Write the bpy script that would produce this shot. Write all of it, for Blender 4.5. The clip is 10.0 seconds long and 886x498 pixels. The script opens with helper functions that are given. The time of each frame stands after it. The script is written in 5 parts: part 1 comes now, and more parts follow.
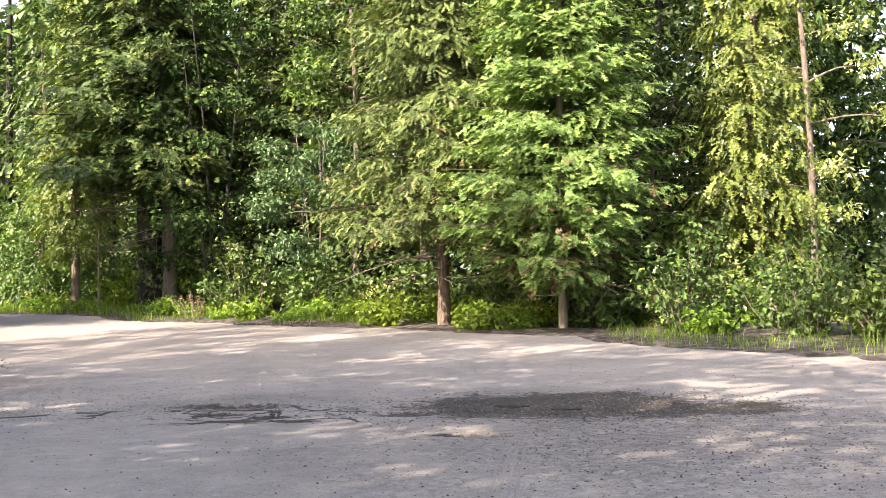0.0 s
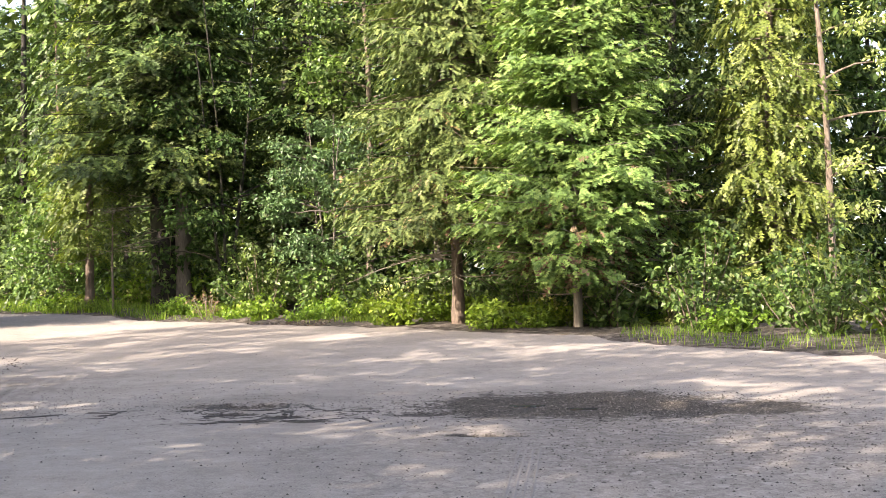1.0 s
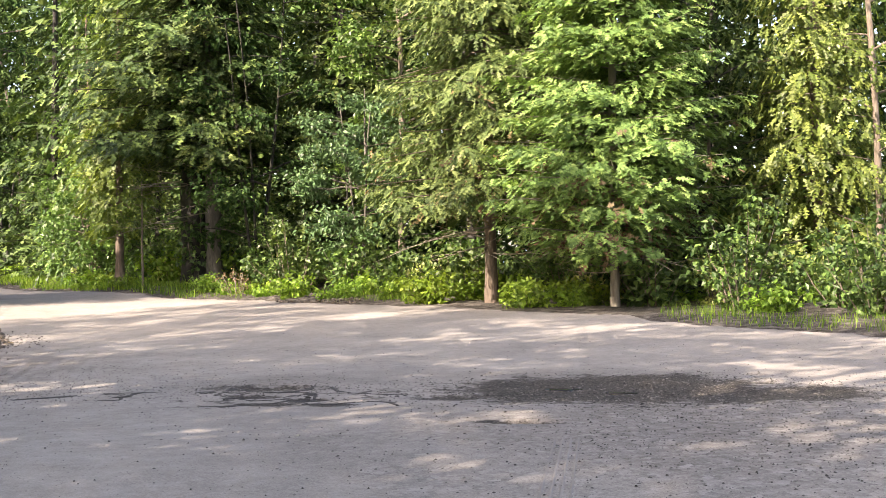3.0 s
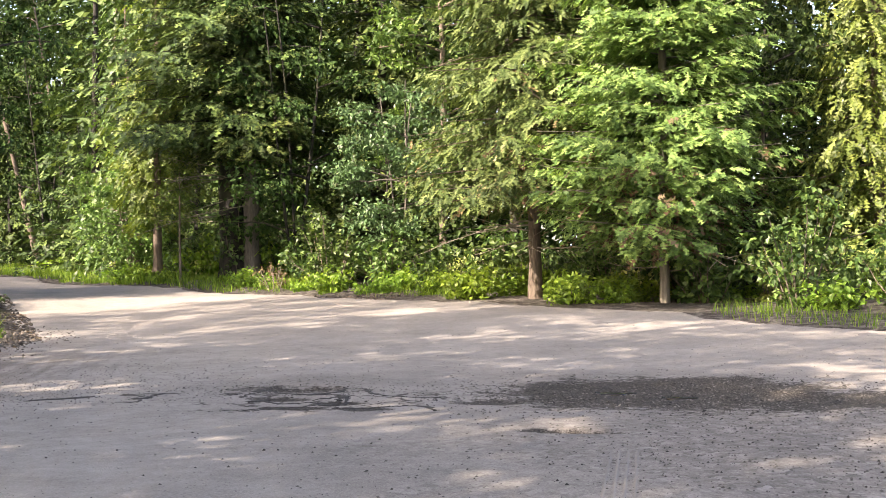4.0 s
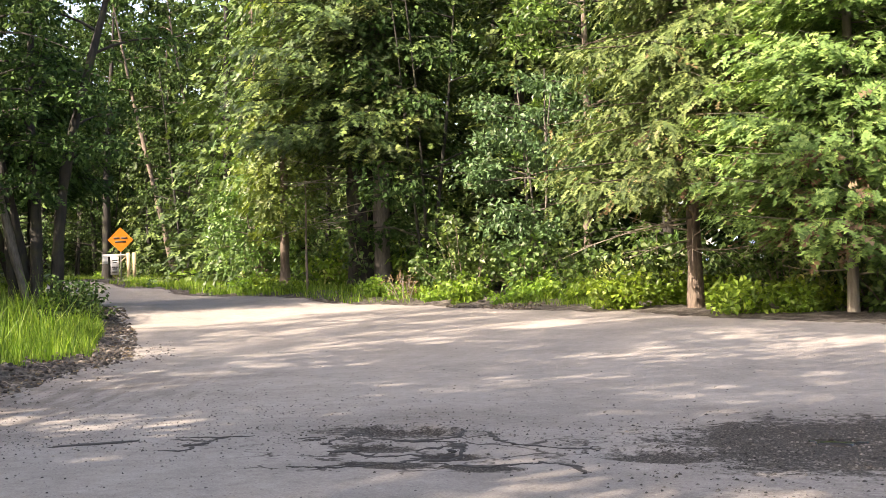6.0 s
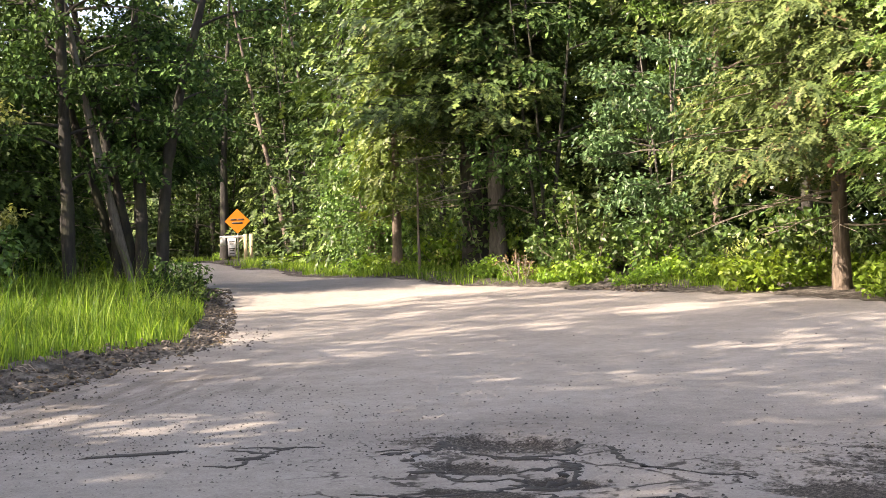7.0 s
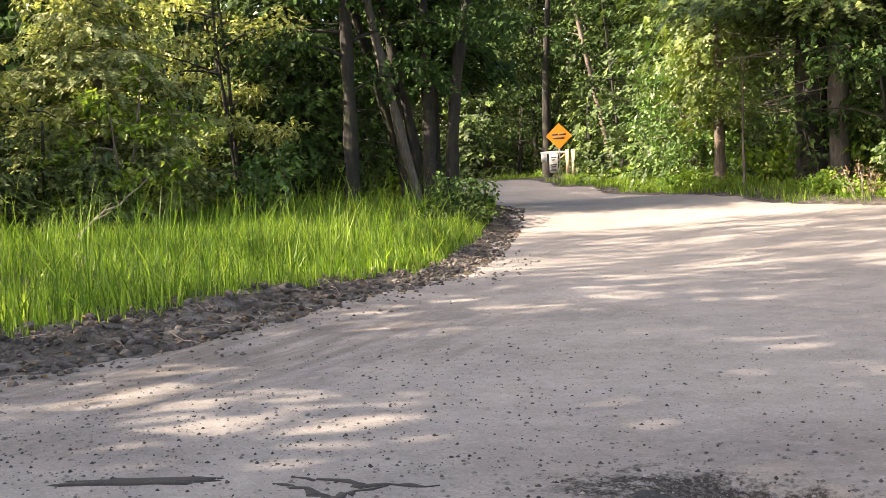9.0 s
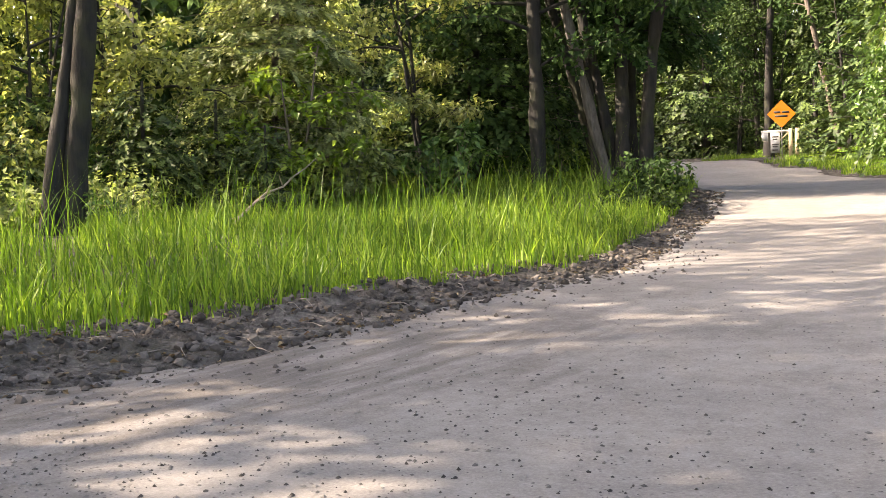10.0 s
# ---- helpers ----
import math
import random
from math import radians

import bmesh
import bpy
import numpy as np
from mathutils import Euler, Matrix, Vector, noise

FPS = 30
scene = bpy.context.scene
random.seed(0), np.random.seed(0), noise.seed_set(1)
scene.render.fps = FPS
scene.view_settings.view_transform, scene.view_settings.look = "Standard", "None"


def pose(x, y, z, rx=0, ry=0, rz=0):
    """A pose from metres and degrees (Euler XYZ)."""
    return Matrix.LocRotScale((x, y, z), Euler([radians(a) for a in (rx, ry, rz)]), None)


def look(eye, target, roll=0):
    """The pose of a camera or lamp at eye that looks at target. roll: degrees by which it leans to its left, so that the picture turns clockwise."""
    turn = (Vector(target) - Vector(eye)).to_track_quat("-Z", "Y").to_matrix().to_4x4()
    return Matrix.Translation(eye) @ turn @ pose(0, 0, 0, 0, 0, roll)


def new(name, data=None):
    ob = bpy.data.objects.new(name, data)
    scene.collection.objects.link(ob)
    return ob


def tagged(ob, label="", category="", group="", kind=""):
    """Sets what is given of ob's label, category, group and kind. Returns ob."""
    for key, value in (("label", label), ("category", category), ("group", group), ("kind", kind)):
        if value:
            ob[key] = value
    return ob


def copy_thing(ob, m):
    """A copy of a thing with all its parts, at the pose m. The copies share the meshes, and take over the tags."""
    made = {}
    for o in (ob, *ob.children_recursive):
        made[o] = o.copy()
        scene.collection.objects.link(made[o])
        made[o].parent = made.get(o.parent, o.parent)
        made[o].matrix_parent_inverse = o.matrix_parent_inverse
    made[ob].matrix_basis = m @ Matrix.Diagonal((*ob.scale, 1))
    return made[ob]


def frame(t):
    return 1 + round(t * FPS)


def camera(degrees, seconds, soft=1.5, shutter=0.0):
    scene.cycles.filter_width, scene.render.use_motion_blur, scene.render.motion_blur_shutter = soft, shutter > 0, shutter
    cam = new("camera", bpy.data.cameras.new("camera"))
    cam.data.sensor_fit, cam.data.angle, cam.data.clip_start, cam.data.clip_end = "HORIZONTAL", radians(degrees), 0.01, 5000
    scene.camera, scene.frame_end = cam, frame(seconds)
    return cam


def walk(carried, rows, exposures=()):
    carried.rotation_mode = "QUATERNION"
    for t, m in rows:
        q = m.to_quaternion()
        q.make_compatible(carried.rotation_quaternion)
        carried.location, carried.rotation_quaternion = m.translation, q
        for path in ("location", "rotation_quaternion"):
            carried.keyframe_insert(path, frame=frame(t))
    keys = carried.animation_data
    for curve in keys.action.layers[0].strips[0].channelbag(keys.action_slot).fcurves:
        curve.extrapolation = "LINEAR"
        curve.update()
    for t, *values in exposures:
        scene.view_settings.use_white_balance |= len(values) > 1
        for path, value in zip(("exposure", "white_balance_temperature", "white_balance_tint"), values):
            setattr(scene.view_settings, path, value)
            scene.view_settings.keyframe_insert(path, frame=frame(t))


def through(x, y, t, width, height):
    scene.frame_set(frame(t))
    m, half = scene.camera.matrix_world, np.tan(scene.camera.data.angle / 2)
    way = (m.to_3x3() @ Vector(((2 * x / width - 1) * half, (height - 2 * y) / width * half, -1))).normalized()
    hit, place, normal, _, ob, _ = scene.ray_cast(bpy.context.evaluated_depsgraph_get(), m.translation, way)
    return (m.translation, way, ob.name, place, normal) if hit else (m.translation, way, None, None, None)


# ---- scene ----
cam = camera(41.0, 10.0, soft=0.4)
PATH = [
    (0, (1.583, -2.442, 1.31), (1.221, -0.476, 1.369), -1.3),
    (0.5, (1.576, -2.373, 1.304), (1.201, -0.409, 1.363), -1.4),
    (1, (1.556, -2.3, 1.295), (1.171, -0.339, 1.354), -1.4),
    (1.5, (1.548, -2.182, 1.286), (1.15, -0.223, 1.341), -1.4),
    (2, (1.537, -2.092, 1.284), (1.128, -0.135, 1.326), -1.3),
    (2.5, (1.504, -1.919, 1.28), (1.083, 0.036, 1.311), -1.3),
    (4, (1.251, -0.791, 1.249), (0.74, 1.142, 1.267), -1.1),
    (4.5, (1.119, -0.224, 1.241), (0.565, 1.697, 1.271), -1.1),
    (5, (0.956, 0.423, 1.234), (0.365, 2.333, 1.27), -1.1),
    (6.5, (0.189, 2.798, 1.159), (-0.645, 4.616, 1.189), -1.9),
    (7, (-0.083, 3.556, 1.148), (-1.008, 5.329, 1.161), -1.9),
    (7.5, (-0.351, 4.355, 1.13), (-1.364, 6.08, 1.13), -2.0),
    (8, (-0.635, 5.157, 1.11), (-1.747, 6.82, 1.099), -2.0),
    (8.5, (-0.911, 5.917, 1.09), (-2.151, 7.485, 1.035), -2.2),
    (9, (-1.205, 6.69, 1.063), (-2.594, 8.125, 0.958), -2.3),
    (9.5, (-1.421, 7.4, 1.085), (-2.937, 8.696, 0.939), -2.0),
    (10, (-1.719, 8.207, 1.081), (-3.352, 9.356, 0.955), -2.0),
]
walk(cam, [(t, look(e, g, r)) for t, e, g, r in PATH], [(0, 2.42, 8250, 18), (1, 2.36, 8250, 18), (4, 2.36, 8400, 18), (7.5, 2.36, 8600, 18), (9, 2.5, 8700, 18), (10, 2.5, 8700, 18)])

# ---- world and sun ----
SUN_AZ, SUN_EL = radians(-145), radians(37)      # azimuth from +y towards +x
world = bpy.data.worlds.new("world")
scene.world = world
world.use_nodes = True
wn, wl = world.node_tree.nodes, world.node_tree.links
sky = wn.new("ShaderNodeTexSky")
sky.sky_type = "NISHITA"
sky.sun_disc = False
sky.air_density, sky.dust_density, sky.ozone_density = 0.8, 2.5, 1.0
sky.sun_elevation, sky.sun_rotation = SUN_EL, SUN_AZ
wn["Background"].inputs["Strength"].default_value = 0.15
wl.new(sky.outputs[0], wn["Background"].inputs[0])
sun_data = bpy.data.lights.new("sun", "SUN")
sun_data.energy, sun_data.angle, sun_data.color = 3.4, radians(0.45), (1.0, 0.96, 0.92)
SUN_DIR = Vector((math.sin(SUN_AZ) * math.cos(SUN_EL), math.cos(SUN_AZ) * math.cos(SUN_EL), math.sin(SUN_EL)))
sun = new("sun", sun_data)
sun.matrix_world = look(SUN_DIR * 60, (0, 0, 0))

# ---- materials ----


def material(name):
    m = bpy.data.materials.new(name)
    m.use_nodes = True
    nt = m.node_tree
    return m, nt, nt.nodes["Principled BSDF"]


def node(nt, kind, **inputs):
    n = nt.nodes.new(kind)
    for k, v in inputs.items():
        n.inputs[k.replace("_", " ")].default_value = v
    return n


def ramp(nt, source, stops):
    r = nt.nodes.new("ShaderNodeValToRGB")
    while len(r.color_ramp.elements) < len(stops):
        r.color_ramp.elements.new(0.5)
    for e, (p, c) in zip(r.color_ramp.elements, stops):
        e.position, e.color = p, (*c, 1)
    nt.links.new(source, r.inputs[0])
    return r.outputs[0]


def mixed(nt, fac, a, b, blend="MIX"):
    n = nt.nodes.new("ShaderNodeMix")
    n.data_type, n.blend_type = "RGBA", blend
    for sock, v in ((n.inputs[0], fac), (n.inputs[6], a), (n.inputs[7], b)):
        if isinstance(v, (float, int)):
            sock.default_value = v
        elif isinstance(v, tuple):
            sock.default_value = (*v, 1)
        else:
            nt.links.new(v, sock)
    return n.outputs[2]


def calc(nt, op, a, b=0.0, c=0.0):
    n = nt.nodes.new("ShaderNodeMath")
    n.operation = op
    for sock, v in zip(n.inputs, (a, b, c)):
        if isinstance(v, (float, int)):
            sock.default_value = v
        else:
            nt.links.new(v, sock)
    return n.outputs[0]


def noise_tex(nt, scale, detail=4, vec=None, rough=0.55):
    n = node(nt, "ShaderNodeTexNoise", Scale=scale, Detail=detail, Roughness=rough)
    if vec is not None:
        nt.links.new(vec, n.inputs["Vector"])
    return n.outputs[0]


def bumped(nt, bsdf, height, strength, distance=0.02):
    b = node(nt, "ShaderNodeBump", Strength=strength, Distance=distance)
    nt.links.new(height, b.inputs["Height"])
    nt.links.new(b.outputs[0], bsdf.inputs["Normal"])


def leaf_material(name, dark, mid, light, through=0.35, rough=0.5, thru_col=None, gloss=0.35):
    """Leaves: each one its own tint, patches of tint over the crown, light shining through."""
    m, nt, bsdf = material(name)
    geo = nt.nodes.new("ShaderNodeNewGeometry")
    tc = nt.nodes.new("ShaderNodeTexCoord")
    col = ramp(nt, geo.outputs["Random Per Island"], [(0.0, dark), (0.55, mid), (1.0, light)])
    clump_n = ramp(nt, noise_tex(nt, 3.6, 3, tc.outputs["Object"]), [(0.36, (0, 0, 0)), (0.66, (1, 1, 1))])
    patch = calc(nt, "ADD", calc(nt, "MULTIPLY", noise_tex(nt, 0.9, 3, tc.outputs["Object"]), 0.5), calc(nt, "MULTIPLY", clump_n, 0.5))
    oi = nt.nodes.new("ShaderNodeObjectInfo")
    tone = calc(nt, "ADD", calc(nt, "MULTIPLY", patch, 1.0), calc(nt, "MULTIPLY", oi.outputs["Random"], 0.25))
    hs = node(nt, "ShaderNodeHueSaturation", Saturation=1.0)
    nt.links.new(col, hs.inputs["Color"])
    nt.links.new(calc(nt, "ADD", calc(nt, "MULTIPLY", tone, 1.1), 0.35), hs.inputs["Value"])
    nt.links.new(calc(nt, "ADD", calc(nt, "MULTIPLY", oi.outputs["Random"], 0.03), 0.485), hs.inputs["Hue"])
    nt.links.new(hs.outputs[0], bsdf.inputs["Base Color"])
    bsdf.inputs["Roughness"].default_value = rough
    bsdf.inputs["Specular IOR Level"].default_value = gloss
    tr = nt.nodes.new("ShaderNodeBsdfTranslucent")
    nt.links.new(mixed(nt, 1.0, hs.outputs[0], thru_col or (1.4, 1.4, 0.82), "MULTIPLY"), tr.inputs["Color"])
    mx = nt.nodes.new("ShaderNodeMixShader")
    mx.inputs[0].default_value = through
    nt.links.new(bsdf.outputs[0], mx.inputs[1])
    nt.links.new(tr.outputs[0], mx.inputs[2])
    nt.links.new(mx.outputs[0], nt.nodes["Material Output"].inputs["Surface"])
    return m


def bark_material(name, dark, light, scale=9.0, moss=0.0):
    m, nt, bsdf = material(name)
    tc = nt.nodes.new("ShaderNodeTexCoord")
    mp = nt.nodes.new("ShaderNodeMapping")
    mp.inputs["Scale"].default_value = (1, 1, 0.18)
    nt.links.new(tc.outputs["Object"], mp.inputs["Vector"])
    ridges = noise_tex(nt, scale * 2.2, 6, mp.outputs[0], 0.65)
    big = noise_tex(nt, 1.7, 3, tc.outputs["Object"])
    col = ramp(nt, ridges, [(0.32, dark), (0.68, light)])
    col = mixed(nt, calc(nt, "MULTIPLY", big, 0.7), col, tuple(v * 0.55 for v in light))
    if moss:
        col = mixed(nt, calc(nt, "MULTIPLY", ramp(nt, big, [(0.5, (0, 0, 0)), (0.62, (1, 1, 1))]), moss), col, (0.05, 0.06, 0.02))
    nt.links.new(col, bsdf.inputs["Base Color"])
    bsdf.inputs["Roughness"].default_value = 0.92
    bumped(nt, bsdf, ridges, 0.9, 0.03)
    return m


FIR = leaf_material("fir_needles", (0.022, 0.042, 0.014), (0.050, 0.086, 0.025), (0.135, 0.19, 0.055), 0.10, 0.55, None, 0.2)
FIR_BRIGHT = leaf_material("young_fir_needles", (0.062, 0.116, 0.036), (0.128, 0.222, 0.064), (0.24, 0.35, 0.11), 0.22, 0.55, None, 0.2)
SPRUCE = leaf_material("spruce_needles", (0.038, 0.070, 0.024), (0.086, 0.136, 0.042), (0.17, 0.23, 0.08), 0.2, 0.55, None, 0.2)
CEDAR = leaf_material("cedar_sprays", (0.060, 0.100, 0.022), (0.110, 0.165, 0.035), (0.19, 0.25, 0.06), 0.28, 0.5)
BROAD = leaf_material("broad_leaves", (0.036, 0.078, 0.020), (0.075, 0.145, 0.036), (0.15, 0.25, 0.065), 0.27, 0.4)
# yellow-green leaves, brightened so that the colour itself carries sunlight
BROAD_YELLOW_SUNLIT = leaf_material("sunlit_yellow_green_leaves", (0.115, 0.155, 0.052), (0.280, 0.335, 0.120), (0.54, 0.58, 0.27), 0.42, 0.35, None, 0.5)
BROAD_BLUE = leaf_material("blue_green_leaves", (0.034, 0.070, 0.030), (0.064, 0.126, 0.052), (0.13, 0.22, 0.10), 0.22, 0.42)
SHRUB = leaf_material("bright_shrub_leaves", (0.07, 0.13, 0.02), (0.14, 0.24, 0.035), (0.24, 0.36, 0.06), 0.4, 0.45)
GRASS = leaf_material("grass_blades", (0.042, 0.090, 0.010), (0.108, 0.198, 0.022), (0.24, 0.33, 0.06), 0.46, 0.5)
# darker leaf green that paints in the shade under the firs
UNDER_SHADED = leaf_material("shaded_under_leaves", (0.026, 0.058, 0.015), (0.060, 0.118, 0.030), (0.14, 0.23, 0.06), 0.22, 0.45)
DEAD = leaf_material("dead_needles", (0.10, 0.06, 0.03), (0.17, 0.12, 0.06), (0.26, 0.21, 0.12), 0.2, 0.7, (1, 1, 1))
# leaf colour with the shade of the forest interior painted in
BROAD_SHADED = leaf_material("shaded_forest_leaves", (0.016, 0.032, 0.011), (0.032, 0.064, 0.020), (0.075, 0.13, 0.038), 0.14, 0.65, None, 0.1)
# needle colour paled to paint in sunlight on the bough tips
SPRUCE_SUNLIT = leaf_material("sunlit_spruce_needles", (0.085, 0.120, 0.050), (0.19, 0.235, 0.10), (0.36, 0.40, 0.20), 0.35, 0.5)
# dark bark, taken down to near black to paint in the trunks' shade
BARK_SHADED = bark_material("shaded_dark_bark", (0.006, 0.006, 0.006), (0.034, 0.032, 0.029), 5, 0.3)
BARK_GREY = bark_material("grey_bark", (0.07, 0.055, 0.045), (0.23, 0.19, 0.155), 10)
BARK_MID = bark_material("brown_grey_bark", (0.04, 0.037, 0.033), (0.16, 0.147, 0.13), 11)
BARK_RED = bark_material("red_brown_bark", (0.055, 0.042, 0.033), (0.21, 0.165, 0.132), 10)
BARK_PALE = bark_material("pale_birch_bark", (0.09, 0.08, 0.065), (0.27, 0.245, 0.205), 5)
TWIG_PALE = bark_material("dead_twig_bark", (0.15, 0.12, 0.10), (0.38, 0.33, 0.28), 20)

# ---- mesh building ----
RNG = np.random.default_rng(7)


class Geo:
    """Points and faces of one mesh, gathered piece by piece."""

    def __init__(self):
        self.v, self.f, self.n = [], [], 0

    def add(self, verts, faces):
        verts = np.asarray(verts, float).reshape(-1, 3)
        self.v.append(verts)
        self.f.append(np.asarray(faces, int) + self.n)
        self.n += len(verts)

    def tube(self, pts, radii, sides=6, cap=True):
        pts = np.asarray(pts, float)
        radii = np.asarray(radii, float)
        tang = np.gradient(pts, axis=0)
        tang /= np.linalg.norm(tang, axis=1)[:, None] + 1e-9
        ref = np.array([0.0, 0, 1]) if abs(tang[0, 2]) < 0.8 else np.array([1.0, 0, 0])
        s = np.cross(tang, ref)
        s /= np.linalg.norm(s, axis=1)[:, None] + 1e-9
        u = np.cross(s, tang)
        a = np.linspace(0, 2 * math.pi, sides, endpoint=False)
        ring = s[:, None] * np.cos(a)[None, :, None] + u[:, None] * np.sin(a)[None, :, None]
        rr = radii if radii.ndim == 2 else radii[:, None]
        v = pts[:, None] + ring * rr[..., None]
        k = len(pts)
        i, j = np.meshgrid(np.arange(k - 1), np.arange(sides), indexing="ij")
        j2 = (j + 1) % sides
        q = np.stack([i * sides + j, i * sides + j2, (i + 1) * sides + j2, (i + 1) * sides + j], -1).reshape(-1, 4)
        self.add(v, q)
        if cap:
            top = np.vstack([v[-1], pts[-1:]])
            self.add(top, np.array([[m, (m + 1) % sides, sides, sides] for m in range(sides)]))

    def mesh(self, name, smooth=True):
        v, f = np.vstack(self.v), np.vstack(self.f)
        tri = f[:, 2] == f[:, 3]
        lens = np.where(tri, 3, 4)
        keep = np.ones(f.shape, bool)
        keep[tri, 3] = False
        me = bpy.data.meshes.new(name)
        me.vertices.add(len(v))
        me.vertices.foreach_set("co", v.astype(np.float32).ravel())
        loops = f[keep]
        me.loops.add(len(loops))
        me.loops.foreach_set("vertex_index", loops.astype(np.int32))
        me.polygons.add(len(f))
        me.polygons.foreach_set("loop_start", (np.cumsum(lens) - lens).astype(np.int32))
        me.polygons.foreach_set("use_smooth", np.full(len(f), smooth))
        me.update(calc_edges=True)
        return me


def thing(name, x, y, z, label, category, group="", kind="", rz=0.0):
    ob = new(name)
    ob.empty_display_size = 0.2
    ob.matrix_basis = pose(x, y, z, 0, 0, rz)
    return tagged(ob, label, category, group, kind)


def part(name, geo, mat, parent=None, label="", smooth=True, kind=""):
    """One mesh object under a thing or a part."""
    me = geo if isinstance(geo, bpy.types.Mesh) else geo.mesh(name, smooth)
    me.materials.append(mat)
    ob = new(name, me)
    if parent is not None:
        ob.parent = parent
    return tagged(ob, label, kind=kind)


def unit(a):
    return a / (np.linalg.norm(a, axis=-1, keepdims=True) + 1e-9)


def leaves(geo, P, D, N, L, W, mid=0.45, fold=0.12):
    """Kite-shaped, slightly folded leaves at P, pointing along D, facing N."""
    n = len(P)
    if n == 0:
        return
    D = unit(D)
    S = unit(np.cross(D, N))
    N = np.cross(S, D)
    L, W = np.broadcast_to(L, n)[:, None], np.broadcast_to(W, n)[:, None]
    lift = N * W * fold
    v = np.stack([P, P + D * L * mid + S * W / 2 + lift, P + D * L - lift, P + D * L * mid - S * W / 2 + lift], 1)
    geo.add(v, np.arange(n * 4).reshape(n, 4))


def fronds(geo, P, D, N, L, W, k=4, sag=0.15, rng=RNG):
    """Feather-shaped needle sprays: a bent midrib with swept lobes on both sides, each spray one island."""
    n = len(P)
    if n == 0:
        return
    D = unit(D)
    S = unit(np.cross(D, N))
    N = np.cross(S, D)
    L, W = np.broadcast_to(L, n)[:, None], np.broadcast_to(W, n)[:, None]
    down = np.array([0, 0, -1.0])
    spine = [P + D * L * (i / k) + down * (L * sag * (i / k) ** 2) for i in range(k + 1)]
    v, f = list(spine), []
    for i in range(k):
        w = W * 0.5 * math.sin(math.pi * (0.2 + 0.62 * (i + 0.3) / k))
        for sg in (1.0, -1.0):
            tip = spine[i] + D * L * (rng.uniform(0.75, 1.5, (n, 1)) / k) + S * sg * w * rng.uniform(0.75, 1.25, (n, 1)) + N * w * rng.uniform(-0.35, 0.3, (n, 1))
            f.append((i, len(v), i + 1, i + 1) if sg > 0 else (i, i + 1, len(v), len(v)))
            v.append(tip)
    m = len(v)
    geo.add(np.stack(v, 1), (np.arange(n)[:, None, None] * m + np.array(f)[None]).reshape(-1, 4))


# ---- the lie of the land ----
HEIGHTS = np.array([(0, 0, 0), (-5, 10, 0), (1, 10, 0), (3, 10, 0), (-8.3, 11, 0), (-11, 14, .05), (-12.2, 18.5, .04), (-15, 23, .15),
                    (-.5, 22.8, .26), (-4, 25, .33), (5, 24, .25), (-11, 29, .42), (-15, 35, .65), (-20.2, 24.5, .6), (-17.5, 13.5, .3),
                    (-24, 36, .58), (-32, 44, .85), (-40, 55.5, 1.25), (-48, 62, 1.4), (-34, 30, .8), (20, 18, .1), (0, -12, 0),
                    (-16, 2, .1), (15, 0, 0), (-25, 60, 1.0), (0, 45, .5)], float)


def land(x, y):
    """The height of the land, on arrays or numbers."""
    x, y = np.asarray(x, float), np.asarray(y, float)
    d = (x[..., None] - HEIGHTS[:, 0]) ** 2 + (y[..., None] - HEIGHTS[:, 1]) ** 2 + 1.0
    w = d ** -1.5
    return (w * HEIGHTS[:, 2]).sum(-1) / w.sum(-1)


def gz(x, y):
    return float(land(x, y))


LOT = np.array([(14, -16), (16, 6), (9, 13.6), (4.7, 15.7), (2.3, 17.2), (.9, 18.4), (-.3, 20.4), (-2.1, 21.9), (-4.4, 24.1), (-7.9, 26.5),
                (-11.9, 28.7), (-16.1, 32), (-20, 35.0), (-28.4, 43.2), (-36, 50), (-41, 53.6), (-50, 57), (-66, 59), (-66, 53.5), (-50, 51.5),
                (-43, 48.5), (-33, 40.5), (-23.2, 31.2), (-18.2, 26.4), (-13.9, 21), (-11.2, 17.2), (-10.3, 16), (-9.2, 13), (-8.5, 10.9), (-8.1, 9.8),
                (-7.6, 6), (-7.2, -16)], float)


SUN_FLAT = np.array([math.sin(SUN_AZ), math.cos(SUN_AZ)])
SUNLIT = [(-15.1, 34.5), (-18, 34.9), (-20.8, 38), (-24.5, 43.2), (-12.5, 31), (-23.2, 19.8), (-22.8, 16.0), (-24.4, 12.8), (-22.5, 21.5), (-21, 18), (-27, 40), (-24, 36.5), (-33, 46), (-36, 49), (-30, 43.5), (-39.5, 55.2)]


def tallest(px, py, width=4.0):
    """How tall a tree may be here without shading the sunlit edge of the forest."""
    px, py = np.asarray(px, float), np.asarray(py, float)
    most = np.full(px.shape, 99.0)
    for tx, ty in SUNLIT:
        dx, dy = px - tx, py - ty
        s = dx * SUN_FLAT[0] + dy * SUN_FLAT[1]
        hit = (s > 2) & (np.abs(dx * SUN_FLAT[1] - dy * SUN_FLAT[0]) < width)
        most = np.where(hit, np.minimum(most, s * math.tan(SUN_EL) + 1.5), most)
    return most


